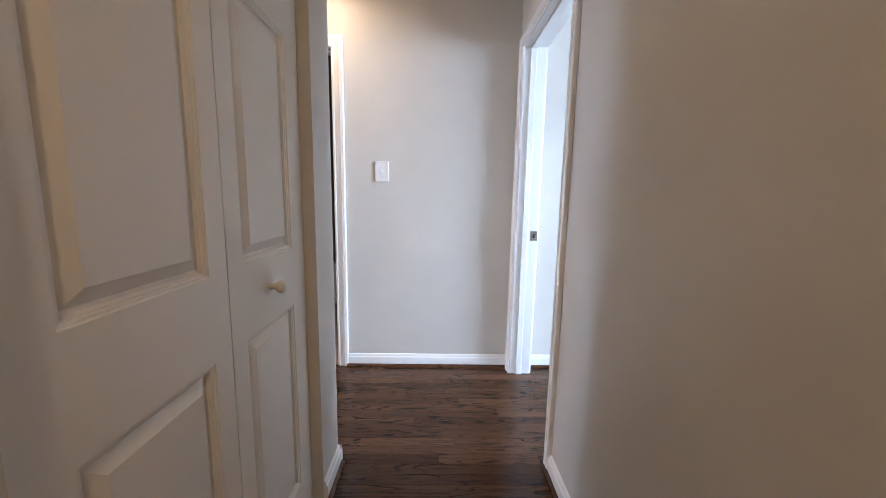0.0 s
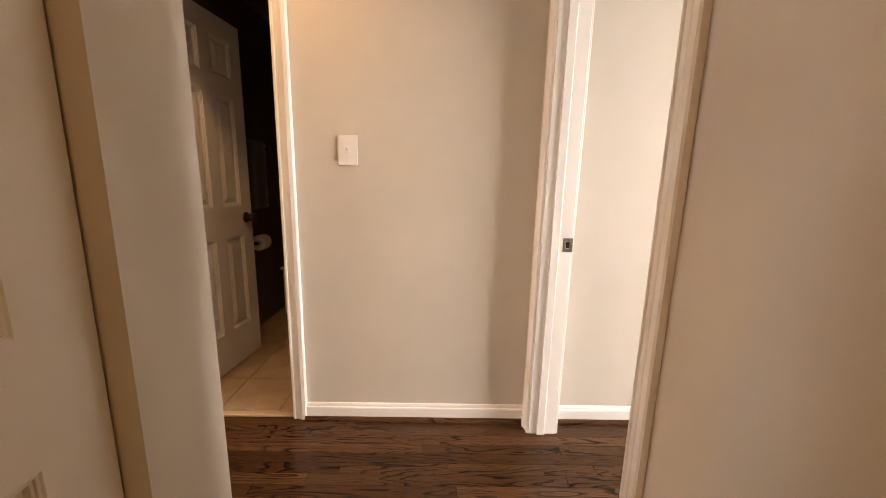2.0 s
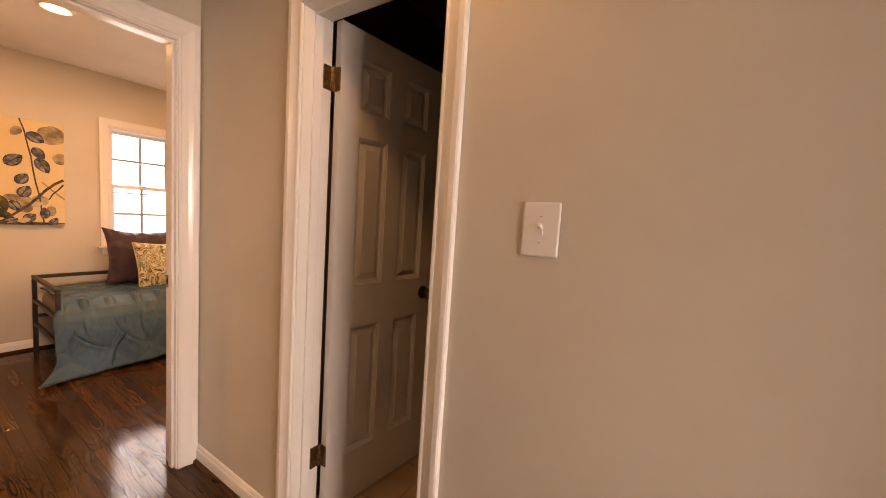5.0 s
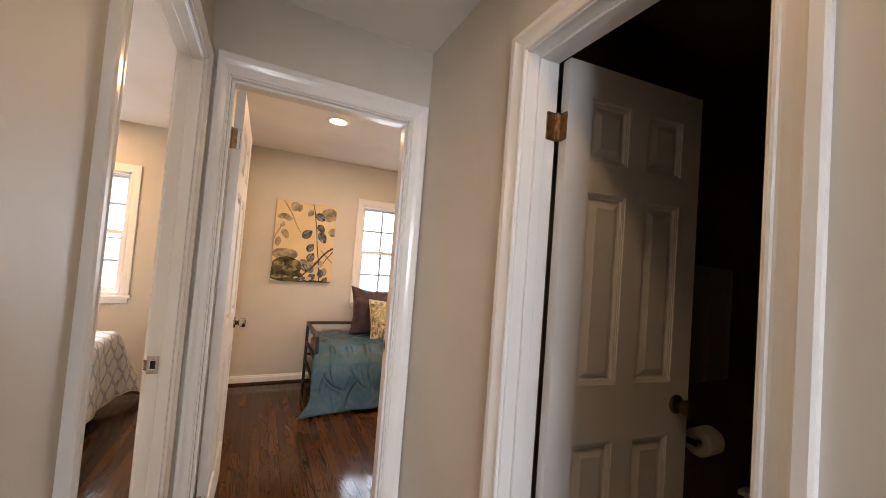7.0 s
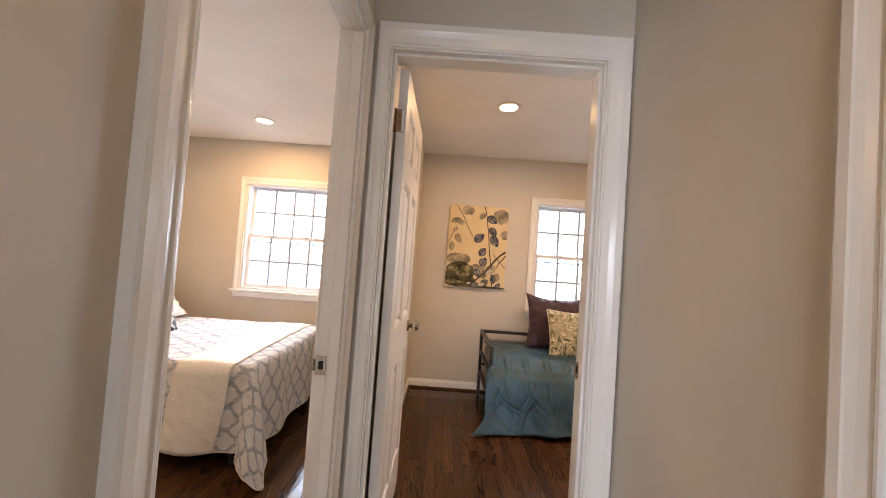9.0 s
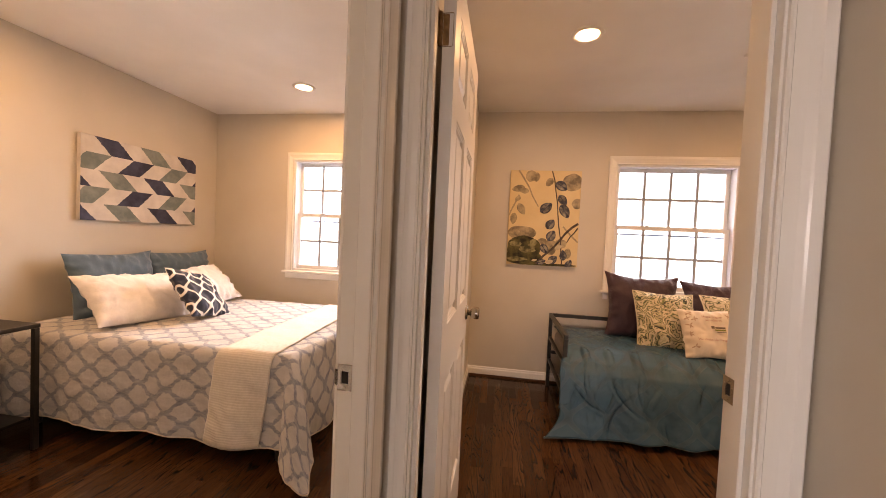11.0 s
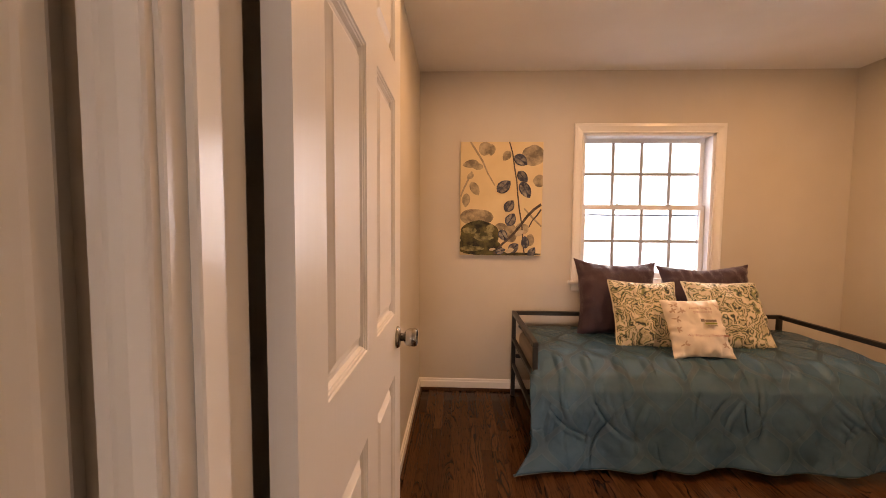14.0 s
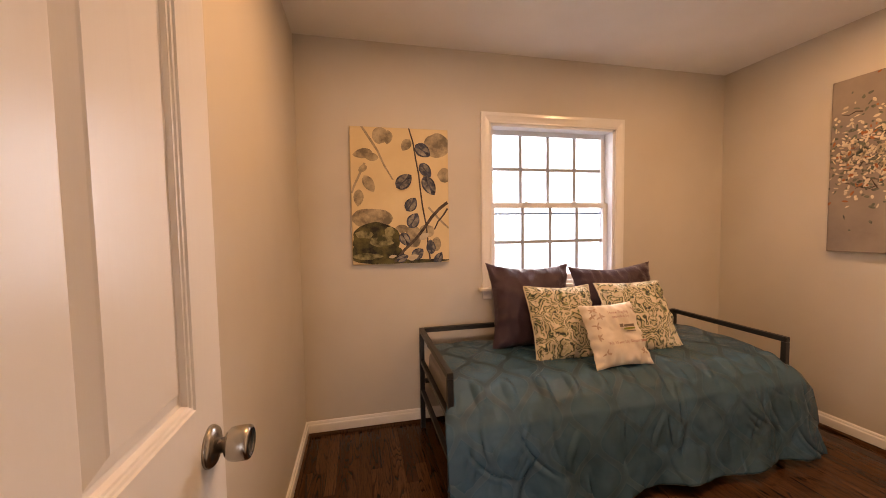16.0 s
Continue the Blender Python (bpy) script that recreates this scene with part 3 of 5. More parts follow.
for z in (0.28, 1.82):
    hg = hinge(d3, D3_X - T3 - 0.008, 1.2555, z)
    hinge_leaf(hg, (0.008, 0.044, -0.0052, -0.0038, -0.045, 0.045))
    hinge_leaf(hg, (-0.0075, -0.006, 0.004, 0.036, -0.045, 0.045))
    for dx, dz in ((0.014, 0.03), (0.030, 0.012), (0.014, -0.03), (0.030, -0.012)):
        part("screw", lathe(bmesh.new(), [(0.0005, 0), (0.004, 0), (0.003, 0.001), (0.0005, 0.0012)], pose(dx + 0.004, -0.0038, dz, -90), 10), M_BRASS, hg)

db = door_frame("door_4", "white six-panel bathroom door standing open inwards", "y", HN_Y, HN_Y + 0.12, *DB, HEAD, 0.068, 0.068, HN_Y + 0.058)
LEAFB = 0.60
leafb = part("door_leaf", leaf_mesh(LEAFB, 2.015, six_panels(LEAFB, 0.095, 0.085)), M_DOOR, db)
leafb.matrix_world = pose(DB[0] + 0.0215, HN_Y + 0.137, 0.022, 0, 0, 84.0)
knob_set(leafb, LEAFB - 0.06, 0.905, 0.035, plain("bronze_knob", (0.16, 0.12, 0.09), 0.3, 1.0, 40, 0.1))
for z in (0.29, 1.82):
    hg = hinge(db, DB[0] + 0.005, HN_Y + 0.1275, z)
    hinge_leaf(hg, (-0.0045, -0.003, -0.042, -0.004, -0.045, 0.045))
    hinge_leaf(hg, (0.002, 0.034, 0.0072, 0.0086, -0.045, 0.045))
tagged(box_part("threshold", (DB[0], DB[1], HN_Y - 0.004, HN_Y + 0.03, 0.0, 0.013), plain("threshold_stone", (0.42, 0.31, 0.20), 0.5), None, "", 0.003), "beige stone strip under the bathroom door", "threshold", kind="structure")

# closet bifold
clo = thing("bifold_door", "cream white two-leaf panelled bifold closet door, closed", "closet door")
BW = 0.453
M_BIF = painted("closet_enamel", (0.74, 0.70, 0.63), 0.4, 140, 0.12, 0.04)
for k, (y0, pa, pb) in enumerate(((0.050, 0.096, 0.392), (0.507, 0.064, 0.352))):
    bif = [(pa, pb, 0.16, 0.798), (pa, pb, 0.978, 1.60), (pa, pb, 1.705, 1.90)]
    lf = part("leaf", leaf_mesh(BW, 1.99, bif, 0.032), M_BIF, clo)
    lf.matrix_world = pose(H_W - 0.056, y0, 0.012, 0, 0, 90)
    if k:
        part("pull_knob", lathe(bmesh.new(), [(0.004, 0), (0.010, 0.001), (0.008, 0.010), (0.010, 0.017), (0.0175, 0.024), (0.019, 0.032), (0.015, 0.039), (0.003, 0.041)], pose(0.195, -0.016, 0.895, 90)), M_WOODK, lf, "cream painted wooden pull knob", True)
box_part("track", (H_W - 0.08, H_W - 0.03, 0.05, 0.96, 2.006, 2.029), M_TRIM, clo, "white top track")


# ---- windows ----
def window(name, label, y0, y1, z0, z1, x, sx=1):
    """A double-hung sash window in a wall whose room face is at x; sx points into the room."""
    w = thing(name, label, "window", kind="structure")
    f = 0.020
    for b in ((y0, y0 + f, z0, z1), (y1 - f, y1, z0, z1), (y0, y1, z1 - f, z1), (y0, y1, z0, z0 + f)):
        box_part("window_frame", (x - sx * 0.148, x - sx * 0.001, *b), M_VINYL, w)
    if sx > 0:
        casing(w, "x", x, sx, y0 + 0.004, y1 - 0.004, z1 - 0.004, 0.070, "casing", z0)
    box_part("window_sill", (x - sx * 0.10, x + sx * 0.042, y0 - 0.085, y1 + 0.085, z0 - 0.022, z0 + 0.001), M_TRIM, w, bevel=0.005, seg=2)
    box_part("apron", (x, x + sx * 0.016, y0 - 0.062, y1 + 0.062, z0 - 0.075, z0 - 0.022), M_TRIM, w, bevel=0.003)
    ya, yb = y0 + f, y1 - f
    zm = (z0 + z1) / 2 + 0.006
    for kind, xi, za, zb in (("lower_sash", x - sx * 0.055, z0 + f, zm + 0.016), ("upper_sash", x - sx * 0.090, zm - 0.016, z1 - f)):
        s = 0.032
        bm = bmesh.new()
        for b in ((ya, ya + s, za, zb), (yb - s, yb, za, zb), (ya + s, yb - s, za, za + s + 0.006), (ya + s, yb - s, zb - s, zb)):
            box(bm, xi - sx * 0.030, xi, *b)
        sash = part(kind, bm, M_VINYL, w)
        gy0, gy1, gz0, gz1 = ya + s, yb - s, za + s + 0.006, zb - s
        for i in (1, 2, 3):
            c = gy0 + (gy1 - gy0) * i / 4
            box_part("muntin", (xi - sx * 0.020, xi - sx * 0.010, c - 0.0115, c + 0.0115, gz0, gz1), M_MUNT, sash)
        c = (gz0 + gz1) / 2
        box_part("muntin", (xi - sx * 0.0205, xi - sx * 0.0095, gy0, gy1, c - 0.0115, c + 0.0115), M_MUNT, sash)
        pane = box_part("pane", (xi - sx * 0.026, xi - sx * 0.022, gy0, gy1, gz0, gz1), M_GLASS, sash)
        pane.visible_shadow = False
        if kind == "lower_sash":
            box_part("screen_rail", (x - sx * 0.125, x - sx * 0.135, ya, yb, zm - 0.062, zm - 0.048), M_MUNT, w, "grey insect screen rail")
            for yy in (ya + 0.27, yb - 0.27):
                part("sash_lock", lathe(bmesh.new(), [(0.002, 0), (0.028, 0), (0.026, 0.006), (0.010, 0.010), (0.009, 0.016), (0.002, 0.017)], pose(xi - sx * 0.012, yy, zb)), M_VINYL, sash, "", True)
    return w


# pale grids: their blue-grey look against the sky is put into this colour
M_MUNT = painted("muntin_backlit_grey", (0.38, 0.45, 0.55), 0.4, 200, 0.02, 0.03)
window("window_1", "white double-hung window with grids above the bed", *WIN2, WIN_Z0, WIN_Z1, W_X)
window("window_2", "white double-hung window with grids behind the daybed", *WIN3, WIN_Z0, WIN_Z1, W_X)
window("window_3", "white double-hung window lighting the side room", *WIN1, 0.85, 2.05, 3.60, -1)

# ---- ceiling and wall fittings ----
# the last fitting is made up to carry the unseen fill
for lx, ly, watts in LAMPS:
    dl = thing("downlight", "round white recessed ceiling downlight, lit; last of the set an added fill", "ceiling light", "recessed downlights", m=pose(lx, ly, CEIL))
    part("trim_ring", lathe(bmesh.new(), [(0.060, -0.001), (0.060, -0.004), (0.066, -0.008), (0.085, -0.004), (0.088, 0.0), (0.062, 0.0)]), M_PLASTIC, dl, "white trim ring", True)
    part("lens", lathe(bmesh.new(), [(0.001, -0.0045), (0.061, -0.0045), (0.061, -0.001), (0.001, -0.001)]), M_LENS, dl, "glowing frosted lens")

sw = thing("light_switch", "white toggle light switch on the greige wall", "light switch", m=pose(-0.300, HN_Y, 1.303))
box_part("plate", (-0.044, 0.044, -0.0065, -0.0005, -0.064, 0.064), M_PLASTIC, sw, "", 0.0045, 3)
box_part("toggle_frame", (-0.0065, 0.0065, -0.0085, -0.006, -0.0135, 0.0135), M_PLASTIC, sw, "", 0.0008)
tg = box_part("toggle", (-0.004, 0.004, -0.020, -0.004, -0.0045, 0.0045), M_PLASTIC, sw, "", 0.0015, 2)
tg.matrix_world = sw.matrix_world @ pose(0, 0, 0.001, -28)
for dz in (-0.030, 0.030):
    part("screw", lathe(bmesh.new(), [(0.0005, 0), (0.0035, 0), (0.003, 0.0010), (0.0005, 0.0012)], pose(0, -0.0065, dz, 90), 12), M_PLASTIC, sw)
    # black bar as the shade in the screw's slot
    box_part("screw_slot", (-0.0028, 0.0028, -0.0080, -0.0074, dz - 0.0005, dz + 0.0005), M_VOID, sw)

vent = thing("ceiling_vent", "white metal slatted ceiling vent", "vent", m=pose(-3.41, 2.95, CEIL))
bm = bmesh.new()
for b in ((-0.125, -0.10, -0.155, 0.155), (0.10, 0.125, -0.155, 0.155), (-0.10, 0.10, -0.155, -0.13), (-0.10, 0.10, 0.13, 0.155)):
    box(bm, *b, -0.008, -0.0005)
part("frame", bm, M_TRIM, vent)
# black sheet as the shade behind the slats
box_part("backing", (-0.10, 0.10, -0.13, 0.13, -0.0025, -0.0008), M_VOID, vent)
for i in range(9):
    sl = box_part("slat", (-0.10, 0.10, -0.0012, 0.0012, -0.009, 0.009), M_TRIM, vent)
    sl.matrix_world = vent.matrix_world @ pose(0, -0.116 + 0.029 * i, -0.010, 35)
# ---- soft furnishings ----
def grid_mesh(name, nu, nv, at, material, parent=None, label="", uv=None, thick=0.0):
    """A smooth sheet at(i/nu, j/nv) with UVs; thick gives it a second side."""
    verts, faces, uvs = [], [], []
    for j in range(nv + 1):
        for i in range(nu + 1):
            verts.append(at(i / nu, j / nv))
            uvs.append(uv(i / nu, j / nv) if uv else (i / nu, j / nv))
    for j in range(nv):
        for i in range(nu):
            a = j * (nu + 1) + i
            faces.append((a, a + 1, a + nu + 2, a + nu + 1))
    me = bpy.data.meshes.new(name)
    me.from_pydata(verts, [], faces)
    layer = me.uv_layers.new(name="UVMap")
    for p in me.polygons:
        p.use_smooth = True
        for k in p.loop_indices:
            layer.data[k].uv = uvs[me.loops[k].vertex_index]
    me.materials.append(material)
    ob = new(name, me)
    if parent is not None:
        ob.parent = parent
    if thick:
        s = ob.modifiers.new("thickness", "SOLIDIFY")
        s.thickness, s.offset = thick, -1
    return tagged(ob, label)


def wob(x, y, z, f, seed=0.0):
    return noise.noise(Vector((x * f + seed, y * f + seed * 1.7, z * f - seed)))


def pillow(name, label, w, h, t, material, m, seed=1.0, piping=None, ear=0.07, group=""):
    """A stuffed cushion with pinched corners and creases; its base edge is at the local z = 0, facing -y."""
    th = thing(name, label, "pillow", group, m=m)
    n = 46

    def face(sgn):
        def at(a, b):
            u, v = 2 * a - 1, 2 * b - 1
            e = max(0.0, (1 - abs(u) ** 2.6)) ** 0.55 * max(0.0, (1 - abs(v) ** 2.6)) ** 0.55
            pinch = 1 - ear * (1 - u * u) * abs(v) ** 3
            pinch2 = 1 - ear * (1 - v * v) * abs(u) ** 3
            x, z = u * w / 2 * pinch2, v * h / 2 * pinch
            cre = wob(x, z, sgn, 6, seed) * 0.013 - abs(wob(x * 1.4, z * 0.8, sgn, 11, seed)) * 0.014 + wob(x, z, sgn, 22, seed) * 0.004
            edge = max(abs(u), abs(v))
            cor = (abs(u * v)) ** 2
            tuck = math.sin(u * 19 + seed + 4 * wob(u, 0, 0, 2, seed)) * abs(v) ** 5 + math.sin(v * 17 + seed + 4 * wob(v, 0, 0, 2, seed + 3)) * abs(u) ** 5
            cre += 0.009 * tuck
            y = sgn * (t / 2 * e + (cre * 1.4 + 0.010 * math.sin(9 * math.atan2(v, u) + seed) * edge * (1 - edge)) * min(1, e * 2.2))
            sag = -0.012 * (1 - v) * 0.5
            return (x + wob(x, z, 0, 4, seed) * 0.008, y + cor * wob(u, v, 0, 1.1, seed) * 0.03, z + h / 2 + wob(x, z, 3, 4, seed) * 0.008 + sag)
        return at
    for sgn, nm in ((-1, "front"), (1, "back")):
        grid_mesh(nm, n, n, face(sgn), material, th, "", lambda a, b: (a * w + seed, b * h + seed))
    if piping is not None:
        f = face(0)
        pts = [f(i / n, 0) for i in range(n)] + [f(1, i / n) for i in range(n)] + [f(1 - i / n, 1) for i in range(n)] + [f(0, 1 - i / n) for i in range(n)]
        cu = bpy.data.curves.new("piping", "CURVE")
        cu.dimensions, cu.bevel_depth, cu.bevel_resolution = "3D", 0.0045, 1
        sp = cu.splines.new("POLY")
        sp.points.add(len(pts) - 1)
        for q, p in zip(sp.points, pts):
            q.co = (*p, 1)
        sp.use_cyclic_u = True
        cu.materials.append(piping)
        tmp = bpy.data.objects.new("piping", cu)
        me = bpy.data.meshes.new_from_object(tmp)
        bpy.data.objects.remove(tmp)
        ob = new("piping", me)
        ob.parent = th
    return th


def tube(bm, a, b, s=0.028):
    """A square steel tube from a to b along one axis."""
    lo = [min(p, q) - s / 2 for p, q in zip(a, b)]
    hi = [max(p, q) + s / 2 for p, q in zip(a, b)]
    return box(bm, lo[0], hi[0], lo[1], hi[1], lo[2], hi[2], 0.002)


def tube_part(name, a, b, parent, s=0.028):
    return part(name, tube(bmesh.new(), a, b, s), M_BLACK, parent)


# ---- guest room ----
XB, XF, YL, YR, ZT = -4.395, -3.665, 1.912, 3.812, 0.625
day = thing("daybed", "black square-tube metal daybed by the window", "daybed")
for x in (XB, XF):
    for y in (YL, YR):
        tube_part("leg", (x, y, 0.014), (x, y, ZT - 0.029), day)
for y in (YL, YR):
    tube_part("end_rail", (XB, y, ZT), (XF, y, ZT), day)
    tube_part("lower_rail", (XB + 0.029, y, 0.43), (XF - 0.029, y, 0.43), day, 0.024)
    tube_part("bottom_rail", (XB + 0.029, y, 0.24), (XF - 0.029, y, 0.24), day, 0.024)
tube_part("back_rail", (XB, YL + 0.029, ZT), (XB, YR - 0.029, ZT), day)
tube_part("back_rail", (XB, YL + 0.029, 0.30), (XB, YR - 0.029, 0.30), day, 0.024)
tube_part("front_rail", (XF, YL + 0.029, 0.30), (XF, YR - 0.029, 0.30), day, 0.024)
for i in range(9):
    yy = YL + 0.16 + i * 0.196
    box_part("slat", (XB + 0.02, XF - 0.02, yy - 0.03, yy + 0.03, 0.313, 0.325), M_BLACK, day)
mat3 = tagged(box_part("mattress", (XB + 0.03, XF - 0.005, YL + 0.03, YR - 0.03, 0.326, 0.505), M_MATT, None, "", 0.04, 3), "plain mattress on the daybed under a teal comforter", "mattress")

PROFILE = [(-4.365, 0.528), (-4.20, 0.542), (-4.00, 0.545), (-3.83, 0.538), (-3.72, 0.515), (-3.64, 0.47), (-3.60, 0.41), (-3.582, 0.32), (-3.572, 0.20), (-3.560, 0.09), (-3.548, 0.028)]
cum = [0.0]
for (xa, za), (xb, zb) in zip(PROFILE, PROFILE[1:]):
    cum.append(cum[-1] + math.hypot(xb - xa, zb - za))


def along_profile(s):
    d = s * cum[-1]
    for i in range(len(cum) - 1):
        if d <= cum[i + 1] + 1e-9:
            k = (d - cum[i]) / (cum[i + 1] - cum[i])
            k2 = k
            return (PROFILE[i][0] + (PROFILE[i + 1][0] - PROFILE[i][0]) * k2, PROFILE[i][1] + (PROFILE[i + 1][1] - PROFILE[i][1]) * k2)
    return PROFILE[-1]


rnd = random.Random(21)
CREASES = []
for k in range(54):
    CREASES.append((rnd.uniform(1.9, 3.9), rnd.uniform(0.06, 0.47), radians(rnd.choice((90, 80, 100, 70, 115, 60, 135)) + rnd.uniform(-14, 14)), rnd.uniform(0.03, 0.15), rnd.uniform(0.006, 0.013), rnd.uniform(-0.011, 0.009)))
CREASES = [(y, z, math.cos(g), math.sin(g), ln, wd, dp) for y, z, g, ln, wd, dp in CREASES]


def crease(y, z):
    """Short pressed folds in the hanging cloth."""
    out = 0.0
    for y0, z0, c, s, ln, wd, dp in CREASES:
        dy, dz = y - y0, z - z0
        if abs(dy) > 0.2 or abs(dz) > 0.2:
            continue
        al, ac = dy * c + dz * s, dz * c - dy * s + 1.5 * (dy * c + dz * s) ** 2
        out += dp * math.exp(-(ac / wd) ** 2 - (al / ln) ** 4) - dp * 0.6 * math.exp(-((ac - wd * 1.7) / wd) ** 2 - (al / ln) ** 4)
    return out


def comforter_at(a, b):
    x, z = along_profile(b)
    front = min(1.0, max(0.0, (x + 3.80) / 0.22))
    front = front * front * (3 - 2 * front)
    ya = (YL + 0.028) * (1 - front) + 1.875 * front
    yb = (YR - 0.028) * (1 - front) + 3.90 * front
    y = ya + (yb - ya) * a
    drop = max(0.0, (0.52 - z) / 0.5)
    fold = math.sin(y * 17 + 1.3 * math.sin(y * 5) + 2.2 * z) * 0.013 + math.sin(y * 31 + 2) * 0.002
    hem = drop ** 2 * (0.017 * math.sin(y * 8.0 + 0.6) + 0.012 * math.sin(y * 19.0))
    x += drop * (fold + 0.03) + hem
    quilt = -0.010 * math.exp(-((math.sin(y * math.pi / 0.30)) ** 2) * 30 - ((b * cum[-1] / 0.30 % 1) - 0.5) ** 2 * 60)
    z += 0.008 * wob(x, y, 0, 6, 3) * (1 - drop) + quilt * (1 - drop) + drop ** 3 * 0.006 * math.sin(y * 11) + drop ** 2 * 0.022 * min(1.0, max(0.0, (a - 0.10) / 0.35))
    puck = math.exp(-((b - 0.56) / 0.05) ** 2) * max(0.0, math.sin(y * 2 * math.pi / 0.155 + 1.5 * wob(y, 0, 0, 3, 4))) ** 3
    z += 0.020 * puck
    x += 0.020 * wob(0, y, z, 5, 5) * drop + 0.009 * abs(wob(0, y * 1.6, z, 9, 8)) * drop + 0.003 * wob(0, y, z, 22, 2) * drop + quilt * drop * 1.5 + 0.014 * puck
    x += crease(y, z) * min(1.0, drop * 3)
    # the hem corner spreads out over the floor
    cor = max(0.0, 1 - a / 0.06) * max(0.0, (b - 0.88) / 0.12) ** 2
    x += cor * 0.07
    y -= cor * 0.10
    cor2 = max(0.0, 1 - (1 - a) / 0.08) * max(0.0, (b - 0.75) / 0.25) ** 2
    y += cor2 * 0.02
    # the sides roll down beyond the posts
    edge = min(a, 1 - a)
    if edge < 0.03 and drop < 0.6:
        z -= (1 - edge / 0.03) * 0.045 * front
    return (x, y, max(z, 0.016))


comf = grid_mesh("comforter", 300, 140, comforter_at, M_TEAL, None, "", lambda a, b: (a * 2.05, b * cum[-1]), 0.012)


def edge_tube(name, pts, radius, material, parent, label=""):
    """A bound edge following a line of points."""
    cu = bpy.data.curves.new(name, "CURVE")
    cu.dimensions, cu.bevel_depth, cu.bevel_resolution = "3D", radius, 1
    spl = cu.splines.new("POLY")
    spl.points.add(len(pts) - 1)
    for q, p in zip(spl.points, pts):
        q.co = (*p, 1)
    cu.materials.append(material)
    tmp = bpy.data.objects.new(name, cu)
    me = bpy.data.meshes.new_from_object(tmp)
    bpy.data.objects.remove(tmp)
    ob = new(name, me)
    ob.parent = parent
    return tagged(ob, label)


edge_tube("hem", [comforter_at(i / 190, 1.0) for i in range(191)], 0.0065, fabric("teal_binding", (0.07, 0.13, 0.15), 700, 0.5), comf, "paler bound hem")
tagged(comf, "teal satin comforter with a tone-on-tone ogee pattern", "comforter")

plums = "plum pillows on the daybed"
pillow("euro_pillow", "dark plum satin square pillow leaning on the window", 0.57, 0.53, 0.20, M_PLUM, pose(-4.14, 2.565, 0.530, -19, 3, 90), 2.0, None, 0.14, plums)
pillow("euro_pillow", "dark plum satin square pillow leaning on the window", 0.63, 0.50, 0.19, M_PLUM, pose(-4.15, 3.20, 0.530, -19, -1, 90), 5.0, None, 0.14, plums)
pais = "paisley pillows on the daybed"
M_PIPE = fabric("pale_piping", (0.60, 0.55, 0.42), 900, 0.8)
pillow("throw_pillow", "green and cream paisley square pillow with piping", 0.42, 0.42, 0.16, M_PAISLEY, pose(-3.905, 2.655, 0.535, -25, 2, 91), 7.0, M_PIPE, 0.08, pais)
pillow("throw_pillow", "green and cream paisley square pillow with piping", 0.47, 0.43, 0.15, M_PAISLEY, pose(-3.905, 3.165, 0.535, -28, 1, 91), 9.0, M_PIPE, 0.08, pais)


# writing on the small pillow
def text_mesh(name, body, size, material, parent, m, label=""):
    cu = bpy.data.curves.new(name, "FONT")
    cu.body, cu.size, cu.align_x, cu.align_y, cu.extrude = body, size, "CENTER", "CENTER", 0.0002
    tmp = bpy.data.objects.new(name, cu)
    me = bpy.data.meshes.new_from_object(tmp)
    bpy.data.objects.remove(tmp)
    me.materials.append(material)
    ob = new(name, me)
    ob.parent = parent
    ob.matrix_basis = m
    return tagged(ob, label)


small = pillow("message_pillow", "small cream cotton pillow with printed writing and sprigs", 0.335, 0.33, 0.11, M_CREAM, pose(-3.75, 2.862, 0.545, -29, -1, 90), 12.0)
M_INK = plain("grey_ink", (0.16, 0.13, 0.11), 0.8)
M_PINK = plain("rose_ink", (0.42, 0.24, 0.20), 0.8)
M_GREEN = plain("olive_ink", (0.20, 0.22, 0.04), 0.8)


def bulge(x, z):
    u, v = x / 0.1675, (z - 0.165) / 0.165
    return -0.055 * max(0, 1 - abs(u) ** 2.6) ** 0.55 * max(0, 1 - abs(v) ** 2.6) ** 0.55 - 0.007


for body, size, x, z, mt in (("Home Staging", 0.022, 0.02, 0.262, M_PINK), ("provided by", 0.021, 0.025, 0.238, M_PINK), ("We Wake Up Sleeping", 0.0215, 0.005, 0.105, M_PINK)):
    text_mesh("lettering", body, size, mt, small, pose(x, bulge(x, z) - 0.002, z, 90))
for b, mt in (((0.0, 0.020, 0.180, 0.198), M_INK), ((0.025, 0.085, 0.180, 0.193), M_INK), ((0.020, 0.085, 0.166, 0.176), M_GREEN), ((0.03, 0.085, 0.155, 0.160), M_INK), ((0.112, 0.140, 0.099, 0.111), M_PINK)):
    xm, zm = (b[0] + b[1]) / 2, (b[2] + b[3]) / 2
    y0 = bulge(xm, zm) - 0.002
    box_part("print_mark", (b[0], b[1], y0 - 0.0006, y0, b[2], b[3]), mt, small)


def flat_leaf(bm, cx, cz, length, width, ang, bend=0.0, n=10):
    """A pointed leaf lying in the local x-z plane."""
    pts = []
    for i in range(n + 1):
        s = i / n
        pts.append((s * length, math.sin(math.pi * s ** 0.85) ** 0.7 * width / 2))
    for i in range(n - 1, 0, -1):
        s = i / n
        pts.append((s * length, -(math.sin(math.pi * s ** 0.85) ** 0.7) * width / 2))
    c, sn = math.cos(radians(ang)), math.sin(radians(ang))
    vs = []
    for x, z in pts:
        z += bend * (x / length) ** 2 * length
        vs.append(bm.verts.new((cx + x * c - z * sn, 0, cz + x * sn + z * c)))
    bm.faces.new(vs)


